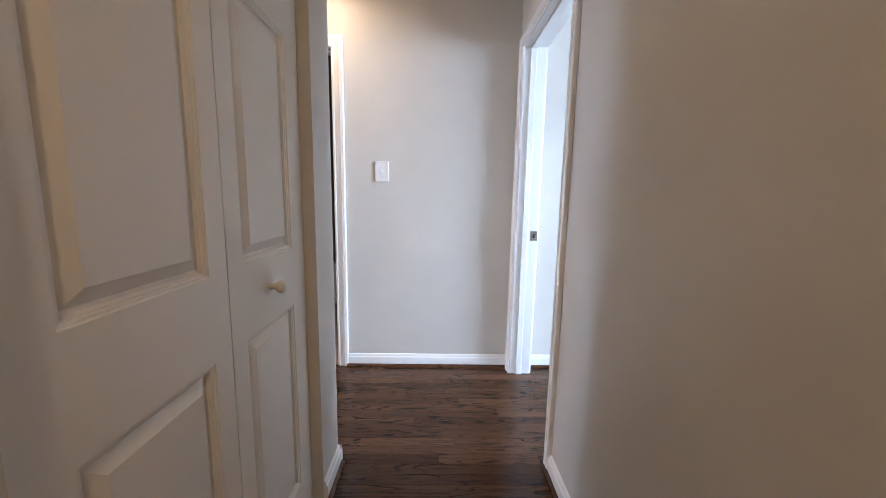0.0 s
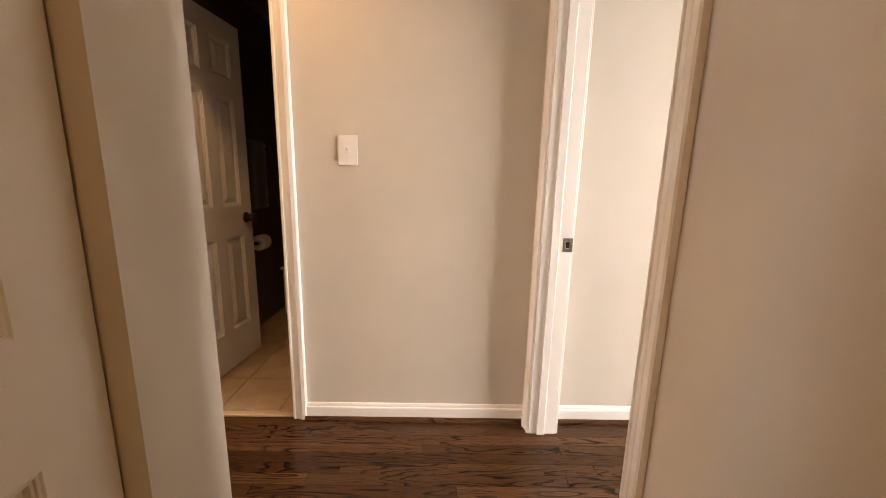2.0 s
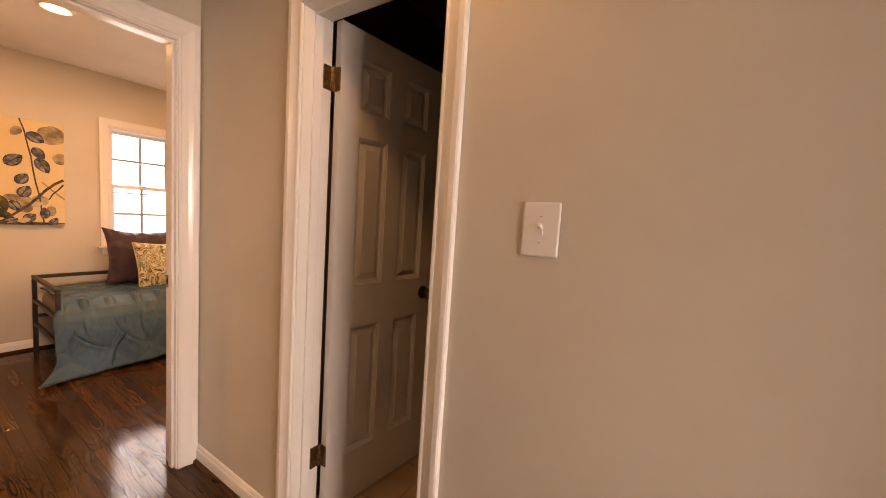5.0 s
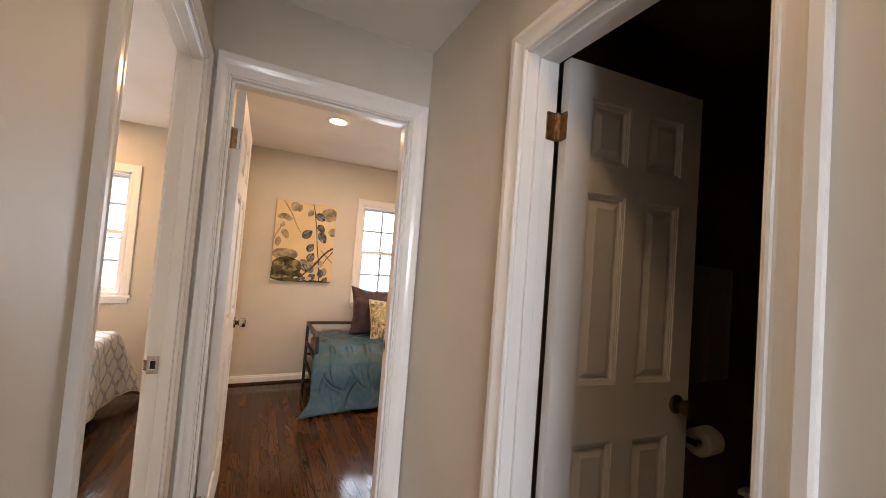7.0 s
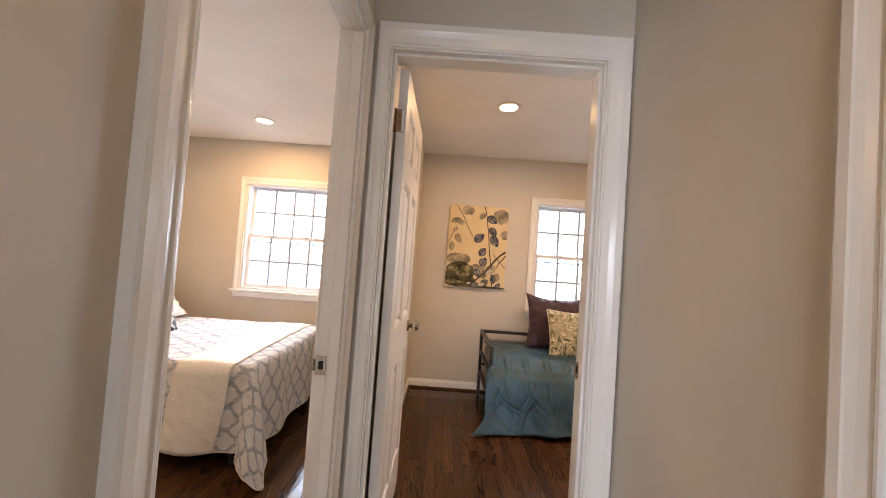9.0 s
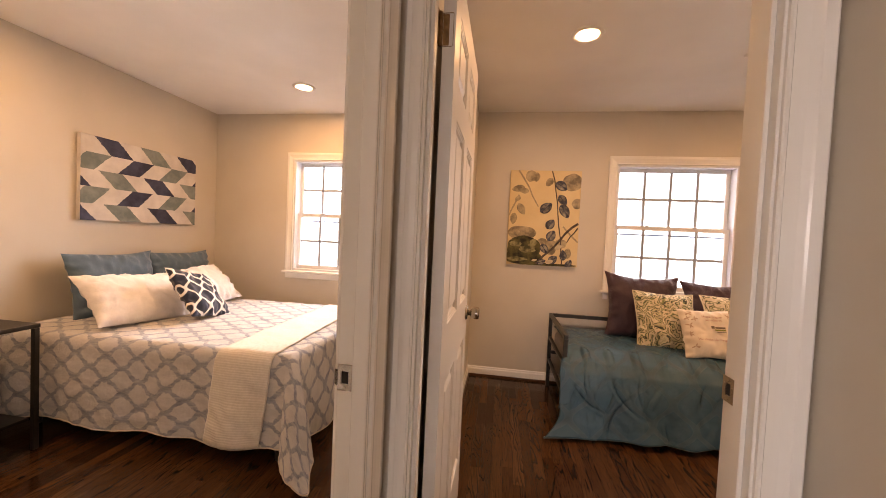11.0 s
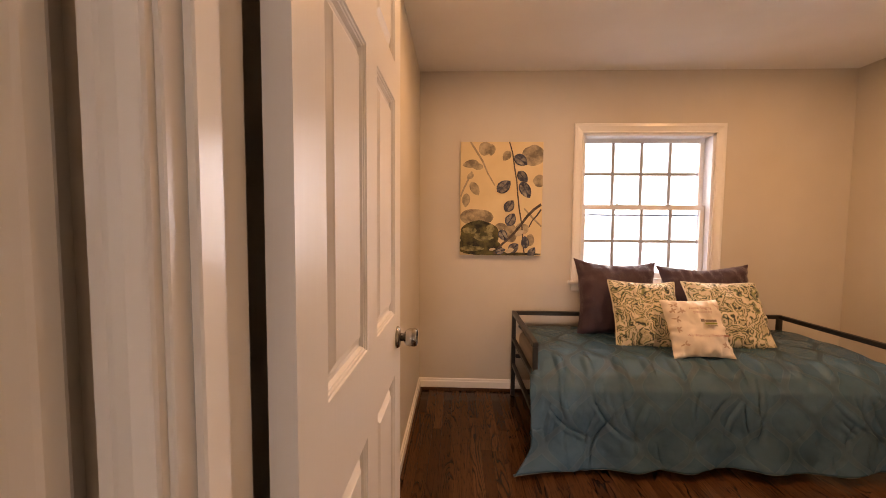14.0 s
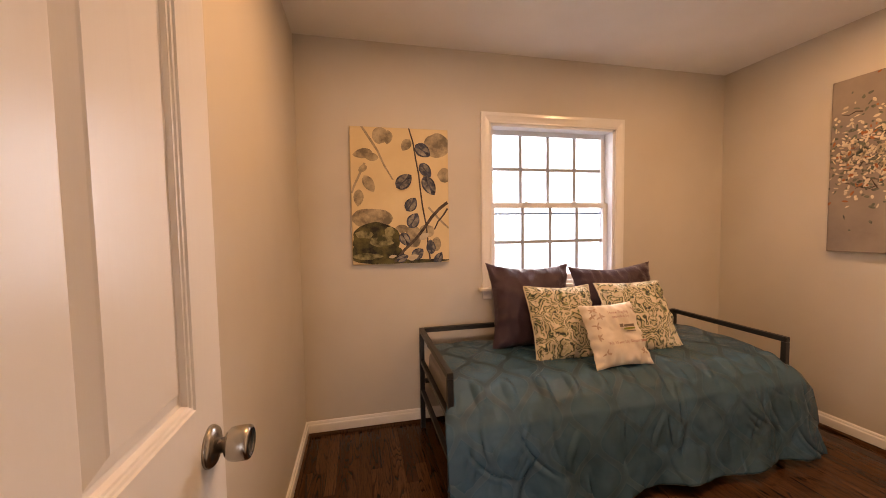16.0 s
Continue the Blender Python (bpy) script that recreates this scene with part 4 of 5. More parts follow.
rnd = random.Random(3)
bm = bmesh.new()
for cx, cz in ((-0.13, 0.25), (-0.12, 0.20), (-0.115, 0.285), (-0.13, 0.14), (0.11, 0.05), (-0.11, 0.06), (-0.09, 0.245), (0.125, 0.27)):
    for k in range(5):
        flat_leaf(bm, cx, cz, 0.016 + 0.012 * rnd.random(), 0.008, rnd.random() * 360)
for v in bm.verts:
    v.co.y = bulge(v.co.x, v.co.z) - 0.003
tagged(part("sprig_print", bm, plain("sprig_ink", (0.46, 0.34, 0.27), 0.85), small), kind="stuff")


def painting(name, label, w, h, m, base, depth=0.034, side=None):
    p = thing(name, label, "painting", m=m)
    bm = box(bmesh.new(), -w / 2, w / 2, -depth, -0.003, -h / 2, h / 2, 0.003)
    part("canvas", bm, base, p)
    return p


def stroke(bm, pts, w0, w1):
    """A tapering painted stem along points in the x-z plane."""
    prev = None
    n = len(pts)
    for i, (x, z) in enumerate(pts):
        a, b = pts[max(0, i - 1)], pts[min(n - 1, i + 1)]
        dx, dz = b[0] - a[0], b[1] - a[1]
        ln = math.hypot(dx, dz) or 1
        w = (w0 + (w1 - w0) * i / (n - 1)) / 2
        pair = (bm.verts.new((x - dz / ln * w, 0, z + dx / ln * w)), bm.verts.new((x + dz / ln * w, 0, z - dx / ln * w)))
        if prev:
            bm.faces.new((prev[0], prev[1], pair[1], pair[0]))
        prev = pair


def blob(bm, cx, cz, rx, rz, seed, n=22, amp=0.12):
    bm.faces.new([bm.verts.new((cx + rx * math.cos(2 * math.pi * i / n) * (1 + amp * wob(math.cos(2 * math.pi * i / n), math.sin(2 * math.pi * i / n), 0, 1.6, seed)),
                                0, cz + rz * math.sin(2 * math.pi * i / n) * (1 + amp * wob(math.cos(2 * math.pi * i / n), math.sin(2 * math.pi * i / n), 0, 1.6, seed + 9)))) for i in range(n)])


def paint_layer(name, bm, material, parent, lift, w, h, label="", joined=False):
    """Lays painted shapes on the canvas front, trimmed to its edges."""
    for v in bm.verts:
        v.co.x = max(-w / 2 + 0.001, min(w / 2 - 0.001, v.co.x))
        v.co.z = max(-h / 2 + 0.001, min(h / 2 - 0.001, v.co.z))
        v.co.y = -0.034 - lift
    if joined:
        return tagged(part(name, bm, material, parent, label), kind="stuff")
    left, step = set(bm.verts), 0.0
    while left:
        todo, isle = [left.pop()], []
        while todo:
            v = todo.pop()
            isle.append(v)
            for e in v.link_edges:
                o = e.other_vert(v)
                if o in left:
                    left.discard(o)
                    todo.append(o)
        faces = {f for v in isle for f in v.link_faces}
        one = bmesh.new()
        step += 0.00012
        to = {v: one.verts.new((v.co.x, v.co.y - step, v.co.z)) for v in isle}
        for f in faces:
            one.faces.new([to[v] for v in f.verts])
        part(name, one, material, parent, label)
    bm.free()


PW, PH = 0.605, 0.835
pic = painting("painting", "canvas painting of blue-grey leaf branches on cream", PW, PH, pose(W_X, 1.808, 1.463, 0, 0, 90), canvas("cream_canvas", (0.66, 0.51, 0.29), (0.77, 0.63, 0.39), 2.5))


def uvp(u, v):
    return ((u - 0.5) * PW, (0.5 - v) * PH)


def wash(name, a, b, sc=14):
    return canvas(name, a, b, sc, 0.38, 0.62)


C_GREY = wash("grey_wash", (0.17, 0.14, 0.10), (0.50, 0.40, 0.26), 14)
C_MIST = wash("blue_mist_wash", (0.040, 0.048, 0.075), (0.36, 0.33, 0.28), 17)
C_BLUE = wash("blue_wash", (0.016, 0.020, 0.040), (0.09, 0.10, 0.14), 26)
C_DARK = wash("dark_green_wash", (0.010, 0.010, 0.007), (0.12, 0.11, 0.04), 13)
C_BROWN = wash("brown_stem", (0.035, 0.028, 0.026), (0.11, 0.085, 0.07), 30)
C_TAN = wash("tan_stem", (0.30, 0.24, 0.16), (0.42, 0.34, 0.24), 30)
bm = bmesh.new()
for u, v, rx, rz in ((0.20, 0.66, 0.125, 0.06), (0.88, 0.12, 0.085, 0.075), (0.96, 0.34, 0.045, 0.045), (0.62, 0.80, 0.05, 0.07), (0.76, 0.76, 0.05, 0.04), (0.50, 0.74, 0.04, 0.025), (0.86, 0.86, 0.03, 0.045), (0.30, 0.06, 0.05, 0.05)):
    x, z = uvp(u, v)
    blob(bm, x, z, rx, rz, u * 7)
for u, v, ln, wd, an in ((0.22, 0.18, 0.120, 0.060, 190), (0.28, 0.22, 0.090, 0.050, 175), (0.60, 0.08, 0.085, 0.060, 235), (0.13, 0.35, 0.115, 0.065, 300), (0.08, 0.45, 0.105, 0.060, 265), (0.38, 0.02, 0.085, 0.060, 265), (0.25, 0.06, 0.06, 0.045, 300), (0.16, 0.28, 0.06, 0.04, 215)):
    x, z = uvp(u, v)
    flat_leaf(bm, x, z, ln, wd, an)
paint_layer("pale_leaf", bm, C_GREY, pic, 0.0006, PW, PH)
bm = bmesh.new()
stroke(bm, [uvp(u, v) for u, v in ((0.12, -0.01), (0.20, 0.09), (0.27, 0.17), (0.33, 0.27), (0.42, 0.38))], 0.017, 0.009)
stroke(bm, [uvp(u, v) for u, v in ((0.14, 0.26), (0.09, 0.34), (0.03, 0.43), (0.005, 0.48))], 0.014, 0.012)
stroke(bm, [uvp(u, v) for u, v in ((0.78, 0.58), (0.88, 0.66), (1.0, 0.74))], 0.012, 0.016)
paint_layer("tan_stem", bm, C_TAN, pic, 0.0018, PW, PH)
bm = bmesh.new()
x, z = uvp(0.24, 0.84)
blob(bm, x, z + 0.02, 0.150, 0.105, 2, 40, 0.25)
blob(bm, *uvp(0.22, 0.91), 0.150, 0.075, 6, 30, 0.3)
blob(bm, *uvp(0.42, 0.93), 0.06, 0.05, 5)
blob(bm, *uvp(0.55, 0.985), 0.27, 0.012, 8)
paint_layer("dark_foliage", bm, C_DARK, pic, 0.0026, PW, PH)
bm = bmesh.new()
for u, v, rx, rz in ((0.30, 0.83, 0.07, 0.035), (0.13, 0.78, 0.05, 0.022), (0.16, 0.94, 0.08, 0.022), (0.38, 0.76, 0.03, 0.03)):
    blob(bm, *uvp(u, v), rx, rz, u * 11 + 3, 26, 0.5)
paint_layer("olive_foliage", bm, wash("olive_wash", (0.05, 0.05, 0.02), (0.32, 0.29, 0.15), 18), pic, 0.0031, PW, PH)
bm = bmesh.new()
stroke(bm, [uvp(u, v) for u, v in ((0.59, 0.0), (0.63, 0.10), (0.655, 0.22), (0.685, 0.34), (0.70, 0.46), (0.72, 0.58), (0.755, 0.72), (0.77, 0.85), (0.79, 0.98))], 0.009, 0.010)
stroke(bm, [uvp(u, v) for u, v in ((0.42, 0.985), (0.52, 0.90), (0.64, 0.82), (0.74, 0.73), (0.82, 0.65), (0.90, 0.59), (0.985, 0.545))], 0.016, 0.020)
stroke(bm, [uvp(u, v) for u, v in ((0.84, 0.75), (0.88, 0.69), (0.94, 0.64), (0.985, 0.59))], 0.008, 0.012)
paint_layer("branch", bm, C_BROWN, pic, 0.0038, PW, PH)
bm = bmesh.new()
# centre, length, width and tilt of the leaves on the hanging branch
BLUE_LEAVES = ((0.73, 0.16, 0.115, 0.082, 325), (0.53, 0.39, 0.125, 0.088, 40), (0.755, 0.305, 0.105, 0.070, 310), (0.79, 0.42, 0.135, 0.082, 300), (0.60, 0.56, 0.100, 0.076, 55), (0.62, 0.68, 0.105, 0.080, 60), (0.53, 0.82, 0.095, 0.066, 300), (0.66, 0.93, 0.09, 0.07, 40), (0.80, 0.88, 0.095, 0.060, 95), (0.88, 0.97, 0.09, 0.055, 60), (0.50, 0.96, 0.08, 0.05, 20))


def leaf_from_middle(bm, u, v, ln, wd, an, scale=1.0, shift=0.0):
    x, z = uvp(u, v)
    c, sn = math.cos(radians(an)), math.sin(radians(an))
    ln, wd = ln * scale, wd * scale
    flat_leaf(bm, x - c * ln / 2 - sn * shift, z - sn * ln / 2 + c * shift, ln, wd, an)


for q in BLUE_LEAVES:
    leaf_from_middle(bm, *q)
paint_layer("blue_leaf", bm, C_BLUE, pic, 0.0046, PW, PH)
bm = bmesh.new()
for u, v, ln, wd, an in BLUE_LEAVES:
    for side in (-1, 1):
        leaf_from_middle(bm, u, v, ln * 0.80, wd * 0.34, an, 1.0, side * wd * 0.20)
paint_layer("leaf_highlight", bm, C_MIST, pic, 0.0062, PW, PH)
bm = bmesh.new()
for u, v, ln, wd, an in ((0.56, 0.97, 0.07, 0.035, 20), (0.68, 0.82, 0.07, 0.04, 30), (0.36, 0.95, 0.05, 0.02, 10)):
    x, z = uvp(u, v)
    flat_leaf(bm, x, z, ln, wd, an)
paint_layer("cream_leaf", bm, canvas("pale_leaf", (0.50, 0.42, 0.30), (0.66, 0.58, 0.44), 20), pic, 0.0090, PW, PH)

# blossom painting on the north wall
BW4, BH4 = 0.76, 0.985
pic4 = painting("blossom_painting", "grey canvas painting of pale blossom branches", BW4, BH4, pose(-3.405, N3_Y, 1.582, 0, 0, 0), canvas("mauve_grey_canvas", (0.20, 0.175, 0.17), (0.33, 0.275, 0.235), 3.0))
rnd = random.Random(11)
layers = (("twigs", wash("twig_paint", (0.03, 0.022, 0.018), (0.09, 0.07, 0.05), 30), 0.0006), ("green_leaves", wash("sage_paint", (0.06, 0.07, 0.06), (0.16, 0.17, 0.14), 30), 0.0010),
          ("blossoms", wash("blossom_paint", (0.52, 0.44, 0.33), (0.74, 0.66, 0.54), 26), 0.0014), ("rust_spots", wash("rust_paint", (0.28, 0.09, 0.03), (0.40, 0.16, 0.07), 30), 0.0018))
for name, material, lift in layers:
    bm = bmesh.new()
    if name == "twigs":
        for k in range(44):
            x, z = rnd.uniform(-0.36, 0.15), rnd.gauss(0.05, 0.11)
            stroke(bm, [(x + 0.03 * i, z + 0.016 * i * rnd.uniform(-1, 1)) for i in range(4)], 0.004, 0.007)
        for k in range(5):
            x = rnd.uniform(-0.05, 0.25)
            stroke(bm, [(x, -0.1), (x + 0.03, -0.3), (x + 0.05, -0.45)], 0.012, 0.02)
    else:
        for k in range({"green_leaves": 520, "blossoms": 760, "rust_spots": 90}[name]):
            x, z = rnd.gauss(-0.06, 0.20), rnd.gauss(0.06, 0.13)
            flat_leaf(bm, x, z, rnd.uniform(0.012, 0.034), rnd.uniform(0.006, 0.016), rnd.random() * 360, 0, 6)
    paint_layer(name, bm, material, pic4, lift, BW4, BH4, "", True)

# ---- main bedroom ----
BX0, BX1, BY0, BY1, BTOP = -4.17, -2.83, -1.42, 0.43, 0.600
bed = thing("bed", "double bed with a patterned bedspread to the floor", "bed")
box_part("mattress", (BX0 + 0.01, BX1 - 0.01, BY0, BY1 - 0.01, 0.36, BTOP - 0.008), M_MATT, bed, "", 0.05, 3)
box_part("box_spring", (BX0 + 0.02, BX1 - 0.02, BY0, BY1 - 0.02, 0.18, 0.358), M_MATT, bed, "", 0.02, 2)
for x in (BX0 + 0.1, BX1 - 0.1):
    for y in (BY0 + 0.1, BY1 - 0.12):
        part("leg", lathe(bmesh.new(), [(0.02, 0), (0.024, 0.01), (0.03, 0.179), (0.005, 0.18)], pose(x, y, 0), 14), M_BLACK, bed)
OV, RAD = 0.50, 0.07


def fold_down(o):
    """Overhang o to (outward, down) round a soft edge."""
    q = RAD * math.pi / 2
    if o <= 0:
        return 0.0, 0.0
    if o < q:
        a = o / RAD
        return RAD * math.sin(a), RAD * (1 - math.cos(a))
    return RAD, RAD + (o - q)


LU, LV = BX1 - BX0, BY1 - BY0


def spread_at(a, b, lift=0.0):
    u = -OV + a * (LU + 2 * OV)
    v = b * (LV + OV + 0.02)
    ou = max(0.0, -u + RAD * 0.6, u - LU + RAD * 0.6)
    ov = max(0.0, v - LV + RAD * 0.6)
    su = 1 if u > LU / 2 else -1
    cu, du = fold_down(ou)
    cv, dv = fold_down(ov)
    x = BX0 + min(max(u, RAD * 0.6), LU - RAD * 0.6) + su * cu * 0.75
    y = BY0 + min(v, LV - RAD * 0.6) + cv * 0.75
    z = BTOP + 0.010 - max(du, dv)
    both = min(ou, ov)
    if both > 0:
        th_ = math.atan2(ov, ou)
        r = math.hypot(ou, ov)
        fl = 0.55 * math.sin(2 * th_) ** 0.8
        co, dr = fold_down(r)
        dr = min(dr * math.sqrt(max(0.05, 1 - fl * fl)), BTOP - 0.02)
        reach = co * 0.75 + fl * max(0.0, r - 0.05) * 0.62
        x = BX0 + (LU - RAD * 0.6 if su > 0 else RAD * 0.6) + su * reach * math.cos(th_)
        y = BY0 + LV - RAD * 0.6 + reach * math.sin(th_)
        z = BTOP + 0.010 - dr
        du = dv = dr
    d = max(du, dv)
    k = min(1.0, d / 0.3)
    wav_u = math.sin(v * 13 + 1.2 * math.sin(v * 5)) * 0.018 + 0.008 * wob(0, v, z, 19, 7) + 0.010 * wob(0, v, z, 9, 2)
    wav_v = math.sin(u * 14 + 0.7) * 0.018
    if ou > 0:
        x += su * (wav_u * k * (1 if both == 0 else math.cos(math.atan2(ov, ou))) + lift)
    if ov > 0:
        y += wav_v * k * (1 if both == 0 else math.sin(math.atan2(ov, ou))) + lift
    z += lift + 0.006 * wob(x, y, 0, 8, 6) * (1 - k) + 0.003 * wob(x, y, 0, 21, 3) * (1 - k) + 0.012 * math.sin((u + v) * 9) * k * min(1, d / 0.4)
    return (x, y, max(z, 0.03 + lift))


sp = grid_mesh("bedspread", 150, 130, spread_at, M_TRELLIS, None, "", lambda a, b: (a * (LU + 2 * OV), b * (LV + OV)), 0.006)
NU, NV = 150, 130
edge_tube("hem", [spread_at(0, j / NV) for j in range(NV + 1)] + [spread_at(i / NU, 1) for i in range(1, NU + 1)] + [spread_at(1, 1 - j / NV) for j in range(1, NV + 1)], 0.0035, M_CREAM, sp, "white stitched hem")
tagged(sp, "white bedspread with a slate-blue trellis pattern", "bedspread")


def throw_at(a, b):
    u = 0.06 + a * (LU + 2 * OV - 0.06)
    y = 0.0 + 0.315 * b - 0.02 * math.sin(a * 5) - 0.085 * max(0.0, (a - 0.76) / 0.24)
    q = spread_at(u / (LU + 2 * OV), (y - BY0) / (LV + OV + 0.02), 0.009)
    return q


th = grid_mesh("throw_blanket", 130, 20, throw_at, M_THROW, None, "", lambda a, b: (a * 2.3, b * 0.32), 0.005)
tagged(th, "cream ribbed throw blanket across the foot of the bed", "throw blanket")
shams = "blue shams on the bed"
pillow("pillow_sham", "slate-blue linen pillow sham leaning on the wall", 0.62, 0.44, 0.16, M_BLUE, pose(-3.375, -1.25, 0.612, -14, 0, 180), 3.0, None, 0.09, shams)
pillow("pillow_sham", "slate-blue linen pillow sham leaning on the wall", 0.62, 0.43, 0.16, M_BLUE, pose(-3.955, -1.26, 0.612, -14, 0, 180), 6.0, None, 0.09, shams)
whites = "white pillows on the bed"
pillow("plush_pillow", "white plush bed pillow leaning on a blue sham", 0.64, 0.40, 0.17, M_WHITEP, pose(-3.20, -0.80, 0.622, -46, 5, 176), 8.0, None, 0.07, whites)
pillow("plush_pillow", "white plush bed pillow leaning on a blue sham", 0.60, 0.39, 0.17, M_WHITEP, pose(-3.83, -0.86, 0.622, -44, -3, 182), 14.0, None, 0.07, whites)
pillow("accent_pillow", "navy and white trellis square pillow", 0.41, 0.41, 0.14, M_NAVY, pose(-3.43, -0.55, 0.622, -42, 14, 184), 17.0)

# chevron canvas
CW, CH = 0.96, 0.60
chev = painting("chevron_painting", "wide canvas with navy, teal and white chevron blocks", CW, CH, pose(-3.705, S2_Y, 1.563, 0, 0, 180), canvas("white_wash_canvas", (0.52, 0.49, 0.47), (0.70, 0.67, 0.63), 7))
C_NAVY = wash("navy_paint", (0.018, 0.022, 0.052), (0.045, 0.052, 0.105), 9)
C_TEAL = wash("sage_teal_paint", (0.14, 0.18, 0.178), (0.23, 0.27, 0.262), 9)
rnd = random.Random(5)
cell, lean, rows_h = CW / 5.75, 0.72, CH / 5
# per row: where the first dark block begins along the upper edge, in blocks, and whether navy comes first
ROWS = ((0.50, 1, True), (0.22, -1, False), (-1.30, 1, True), (0.20, -1, False), (-1.08, 1, True))
for r, (first, way, navy_first) in enumerate(ROWS):
    z0, z1 = CH / 2 - rows_h * (r + 1), CH / 2 - rows_h * r
    for c in range(4):
        ta = -CW / 2 + (first + 2 * c) * cell
        ba = ta + way * lean * cell
        n = 14
        lft = [(ta + (ba - ta) * i / n + rnd.uniform(-0.004, 0.004), z1 + (z0 - z1) * i / n) for i in range(n + 1)]
        rgt = [(ta + cell + (ba - ta) * i / n + rnd.uniform(-0.004, 0.004), z1 + (z0 - z1) * i / n) for i in range(n + 1)]
        if max(p[0] for p in rgt) < -CW / 2 + 0.01 or min(p[0] for p in lft) > CW / 2 - 0.01:
            continue
        bm = bmesh.new()
        for i in range(n):
            quad = [(max(-CW / 2 + 0.001, min(CW / 2 - 0.001, px)), pz) for px, pz in (lft[i], rgt[i], rgt[i + 1], lft[i + 1])]
            if quad[1][0] - quad[0][0] + quad[2][0] - quad[3][0] < 0.002:
                continue
            bm.faces.new([bm.verts.new((px, 0, pz)) for px, pz in quad])
        bmesh.ops.remove_doubles(bm, verts=bm.verts, dist=1e-6)
        paint_layer("painted_block", bm, C_NAVY if (c % 2 == 0) == navy_first else C_TEAL, chev, 0.0006 + 0.0001 * (r % 2), CW, CH)

ns = thing("nightstand", "black metal nightstand beside the bed", "nightstand")
NX0, NX1, NY0, NY1, NZ = -2.735, -2.30, -1.43, -1.0, 0.69
box_part("top", (NX0, NX1, NY0, NY1, NZ - 0.022, NZ), M_BLACK, ns, "", 0.003)
for x in (NX0 + 0.015, NX1 - 0.015):
    for y in (NY0 + 0.015, NY1 - 0.015):
        tube_part("leg", (x, y, 0.0125), (x, y, NZ - 0.036), ns, 0.025)
box_part("shelf", (NX0 + 0.03, NX1 - 0.03, NY0 + 0.03, NY1 - 0.03, 0.16, 0.178), M_BLACK, ns, "", 0.002)

# ---- bathroom ----
tub = thing("bathtub", "white enamelled bathtub along the far wall", "bathtub")
bm = bmesh.new()
for b in ((-1.22, 0.45, 3.50, 3.57, 0.014, 0.40), (-1.22, 0.45, 3.80, 3.87, 0.014, 0.40), (-1.22, -1.12, 3.57, 3.80, 0.014, 0.40), (0.35, 0.45, 3.57, 3.80, 0.014, 0.40), (-1.12, 0.35, 3.57, 3.80, 0.014, 0.08)):
    box(bm, *b)
part("basin", bm, M_PORC, tub)
box_part("rim", (-1.24, 0.47, 3.48, 3.555, 0.401, 0.425), M_PORC, tub, "", 0.008, 2)
tp = thing("toilet_roll_holder", "toilet roll on a dark holder by the bathroom door", "toilet roll holder")
part("roll", lathe(bmesh.new(), [(0.021, -0.05), (0.054, -0.05), (0.056, -0.046), (0.056, 0.046), (0.054, 0.05), (0.021, 0.05), (0.020, 0.0)], pose(-1.215, 3.147, 0.700, 90)), M_PAPER, tp, "white paper roll", True)
part("spindle", lathe(bmesh.new(), [(0.002, -0.062), (0.009, -0.062), (0.009, 0.062), (0.002, 0.062)], pose(-1.215, 3.147, 0.700, 90), 14), M_NICKEL, tp)
for s in (-1, 1):
    box_part("bracket", (-1.2995, -1.205, 3.147 + s * 0.064 - 0.006, 3.147 + s * 0.064 + 0.006, 0.688, 0.712), M_NICKEL, tp, "", 0.003)
tw = thing("towel_rail", "dark striped towel hanging on a wall rail", "towel rail")
part("rail", lathe(bmesh.new(), [(0.002, -0.28), (0.008, -0.28), (0.008, 0.28), (0.002, 0.28)], pose(-1.235, 3.16, 1.40, 90), 12), M_NICKEL, tw)
for s in (-1, 1):
    box_part("bracket", (-1.2995, -1.23, 3.16 + s * 0.28 - 0.01, 3.16 + s * 0.28 + 0.01, 1.385, 1.415), M_NICKEL, tw, "", 0.003)


def towel_at(a, b):
    y = 2.96 + 0.34 * a
    s = b * 0.98
    if s < 0.47:
        return (-1.252 + 0.004 * math.sin(y * 40), y, 0.95 + s)
    if s < 0.51:
        q = (s - 0.47) / 0.04 * math.pi
        return (-1.235 - 0.017 * math.cos(q), y, 1.42 + 0.006 * math.sin(q))
    return (-1.216 + 0.006 * math.sin(y * 37 + 1) * (s - 0.5) * 2, y, 1.42 - (s - 0.51))


grid_mesh("towel", 26, 40, towel_at, M_TOWEL, tw, "dark striped towel", lambda a, b: (a * 0.34, b), 0.006)
# ---- floors ----
floor = tagged(box_part("floor", (W_X - 0.1, 3.7, -1.6, N3_Y + 0.1, -0.16, -0.016), M_OAK), "dark walnut-stained oak strip floor", "floor", kind="structure")
LENGTHS = (0.45, 0.62, 0.80, 1.05, 1.30)
ROW = 0.058


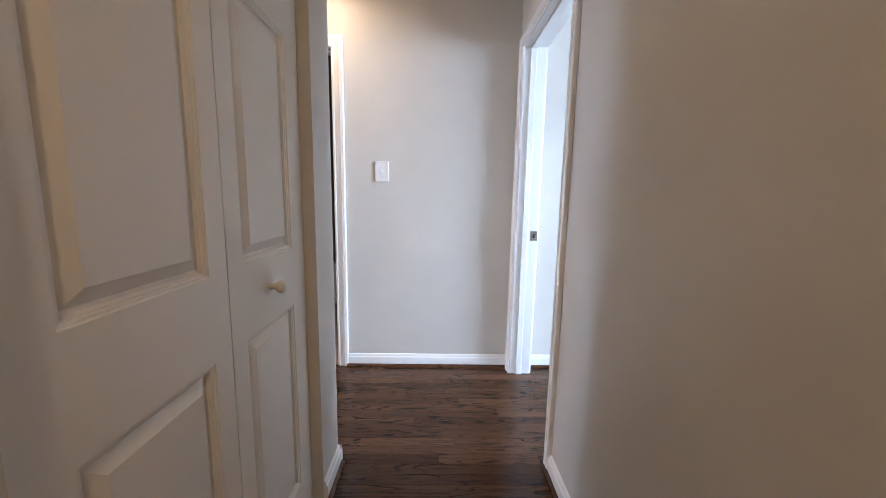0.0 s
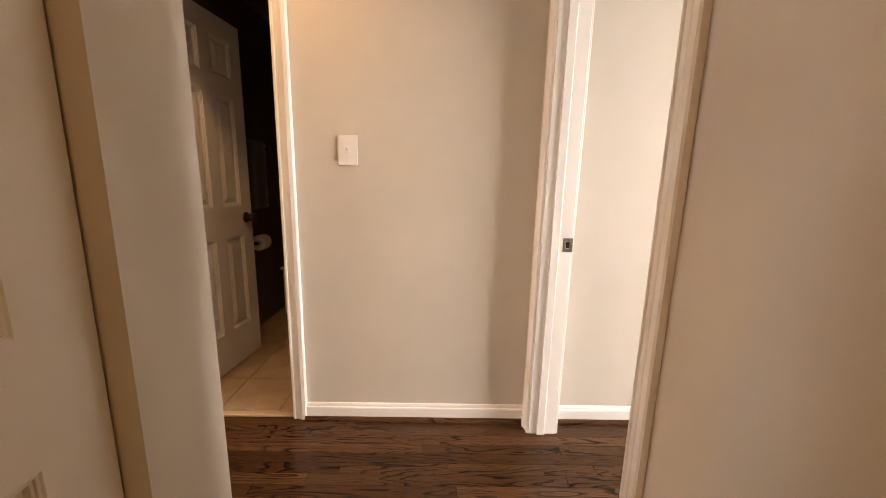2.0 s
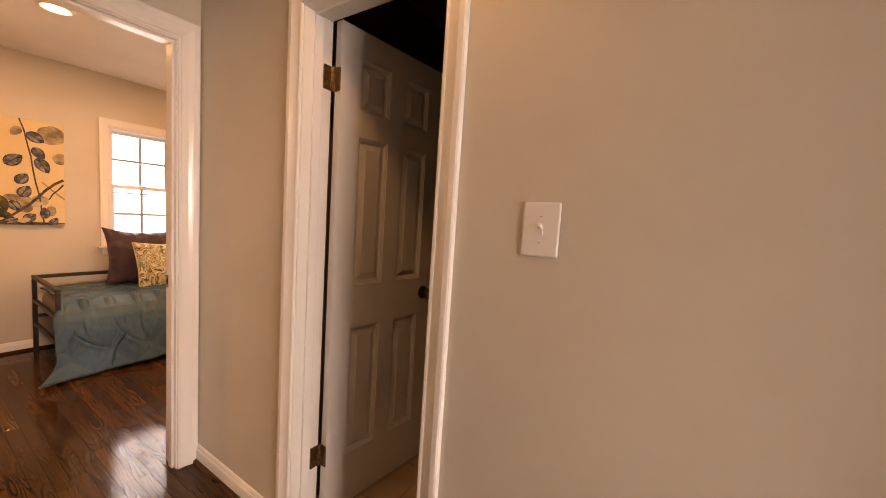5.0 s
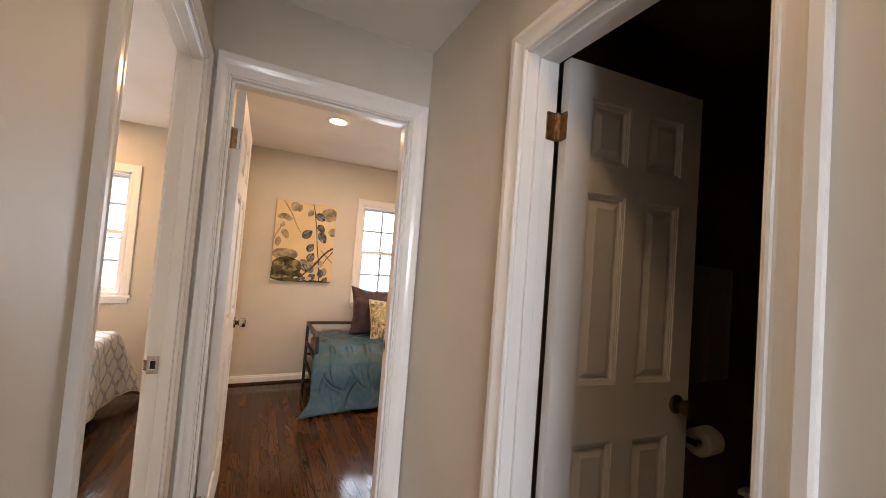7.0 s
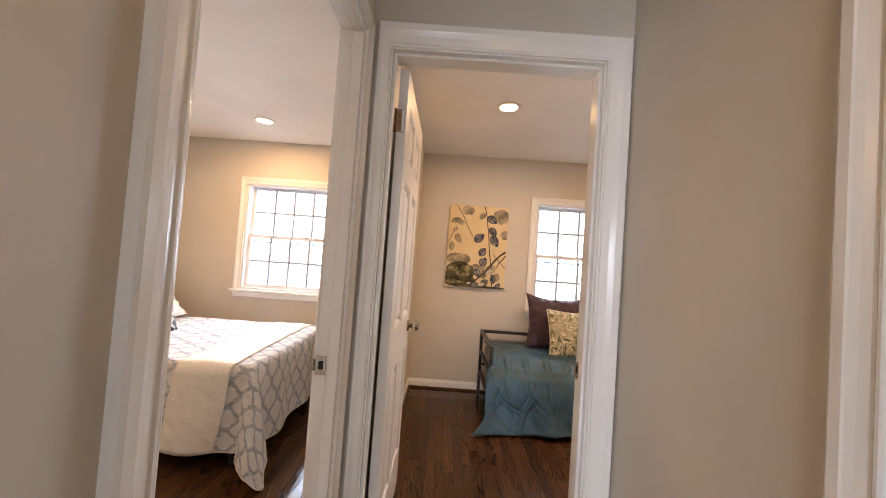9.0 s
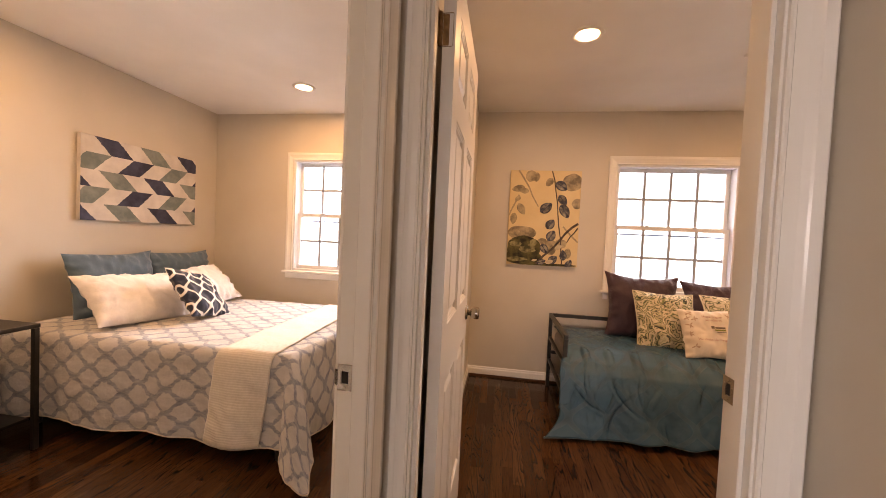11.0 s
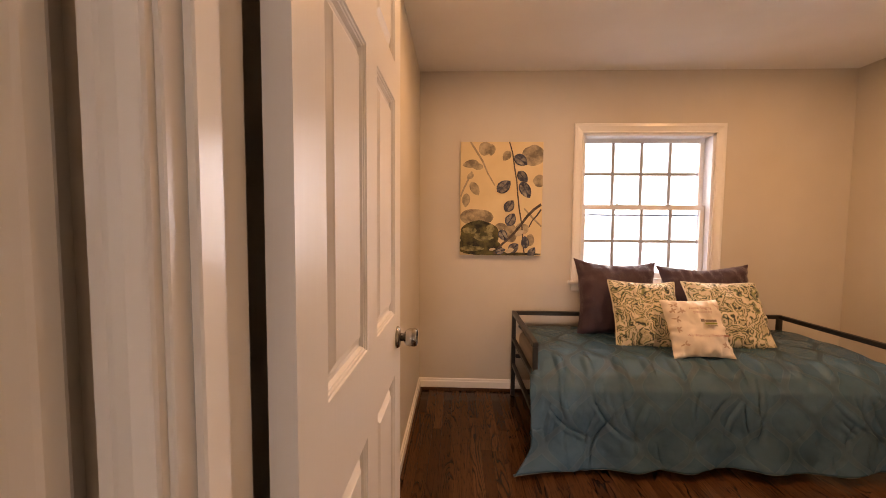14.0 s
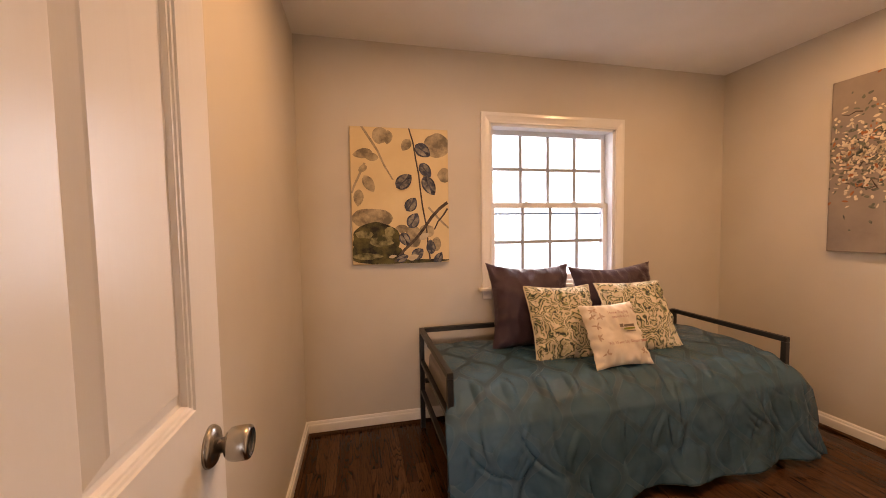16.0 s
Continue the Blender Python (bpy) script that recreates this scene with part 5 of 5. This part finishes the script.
def plank_bm(bm, length, cx=0.0, cy=0.0):
    h, w, c = length / 2 - 0.0004, ROW / 2 - 0.0003, 0.0012
    lo = [bm.verts.new((cx + sx * h, cy + sy * w, -0.016)) for sx, sy in ((-1, -1), (1, -1), (1, 1), (-1, 1))]
    mid = [bm.verts.new((cx + sx * h, cy + sy * w, -c * 0.6)) for sx, sy in ((-1, -1), (1, -1), (1, 1), (-1, 1))]
    top = [bm.verts.new((cx + sx * (h - c), cy + sy * (w - c), 0)) for sx, sy in ((-1, -1), (1, -1), (1, 1), (-1, 1))]
    bm.faces.new(top)
    for a, b in ((lo, mid), (mid, top)):
        for i in range(4):
            bm.faces.new((a[i], a[(i + 1) % 4], b[(i + 1) % 4], b[i]))


plank_mesh = []
for length in LENGTHS:
    bm = bmesh.new()
    plank_bm(bm, length)
    me = mesh_of(bm, "plank")
    me.materials.append(M_OAK)
    plank_mesh.append(me)
rest = bmesh.new()
rng = random.Random(7)
near = 0
y = -1.5
while y < N3_Y:
    cy = y + ROW / 2
    x = W_X - 0.02 - rng.random() * 0.07
    while x < 2.3:
        i = rng.randrange(5)
        cx = x + LENGTHS[i] / 2
        x += LENGTHS[i]
        if cy > HN_Y + 0.02 and cx > D3_X:
            continue
        if 0.45 < cy < 2.2 and -4.4 < cx < 0.9 and near < 295:
            p = new("plank", plank_mesh[i])
            p.location = (cx, cy, 0)
            p.parent = floor
            near += 1
        else:
            plank_bm(rest, LENGTHS[i], cx, cy)
    y += ROW
me = bpy.data.meshes.new("planks")
rest.to_mesh(me)
rest.free()
me.materials.append(M_OAK)
ob = new("planks", me)
ob.parent = floor
tagged(ob, kind="stuff")
bath_floor = tagged(box_part("bath_floor", (-1.30, 0.60, HN_Y + 0.03, 3.90, -0.014, 0.008), M_GROUT), "beige ceramic tile bathroom floor", "floor", kind="structure")
bm = bmesh.new()
box(bm, -0.1495, 0.1495, -0.1495, 0.1495, 0, 0.006, 0.0015)
tile = mesh_of(bm, "tile")
tile.materials.append(M_TILE)
for i in range(6):
    for j in range(6):
        t = new("tile", tile)
        t.location = (-1.30 + 0.152 + 0.303 * i, HN_Y + 0.184 + 0.303 * j, 0.006)
        t.parent = bath_floor
        if t.location.y > 3.8 or t.location.x > 0.5:
            bpy.data.objects.remove(t)
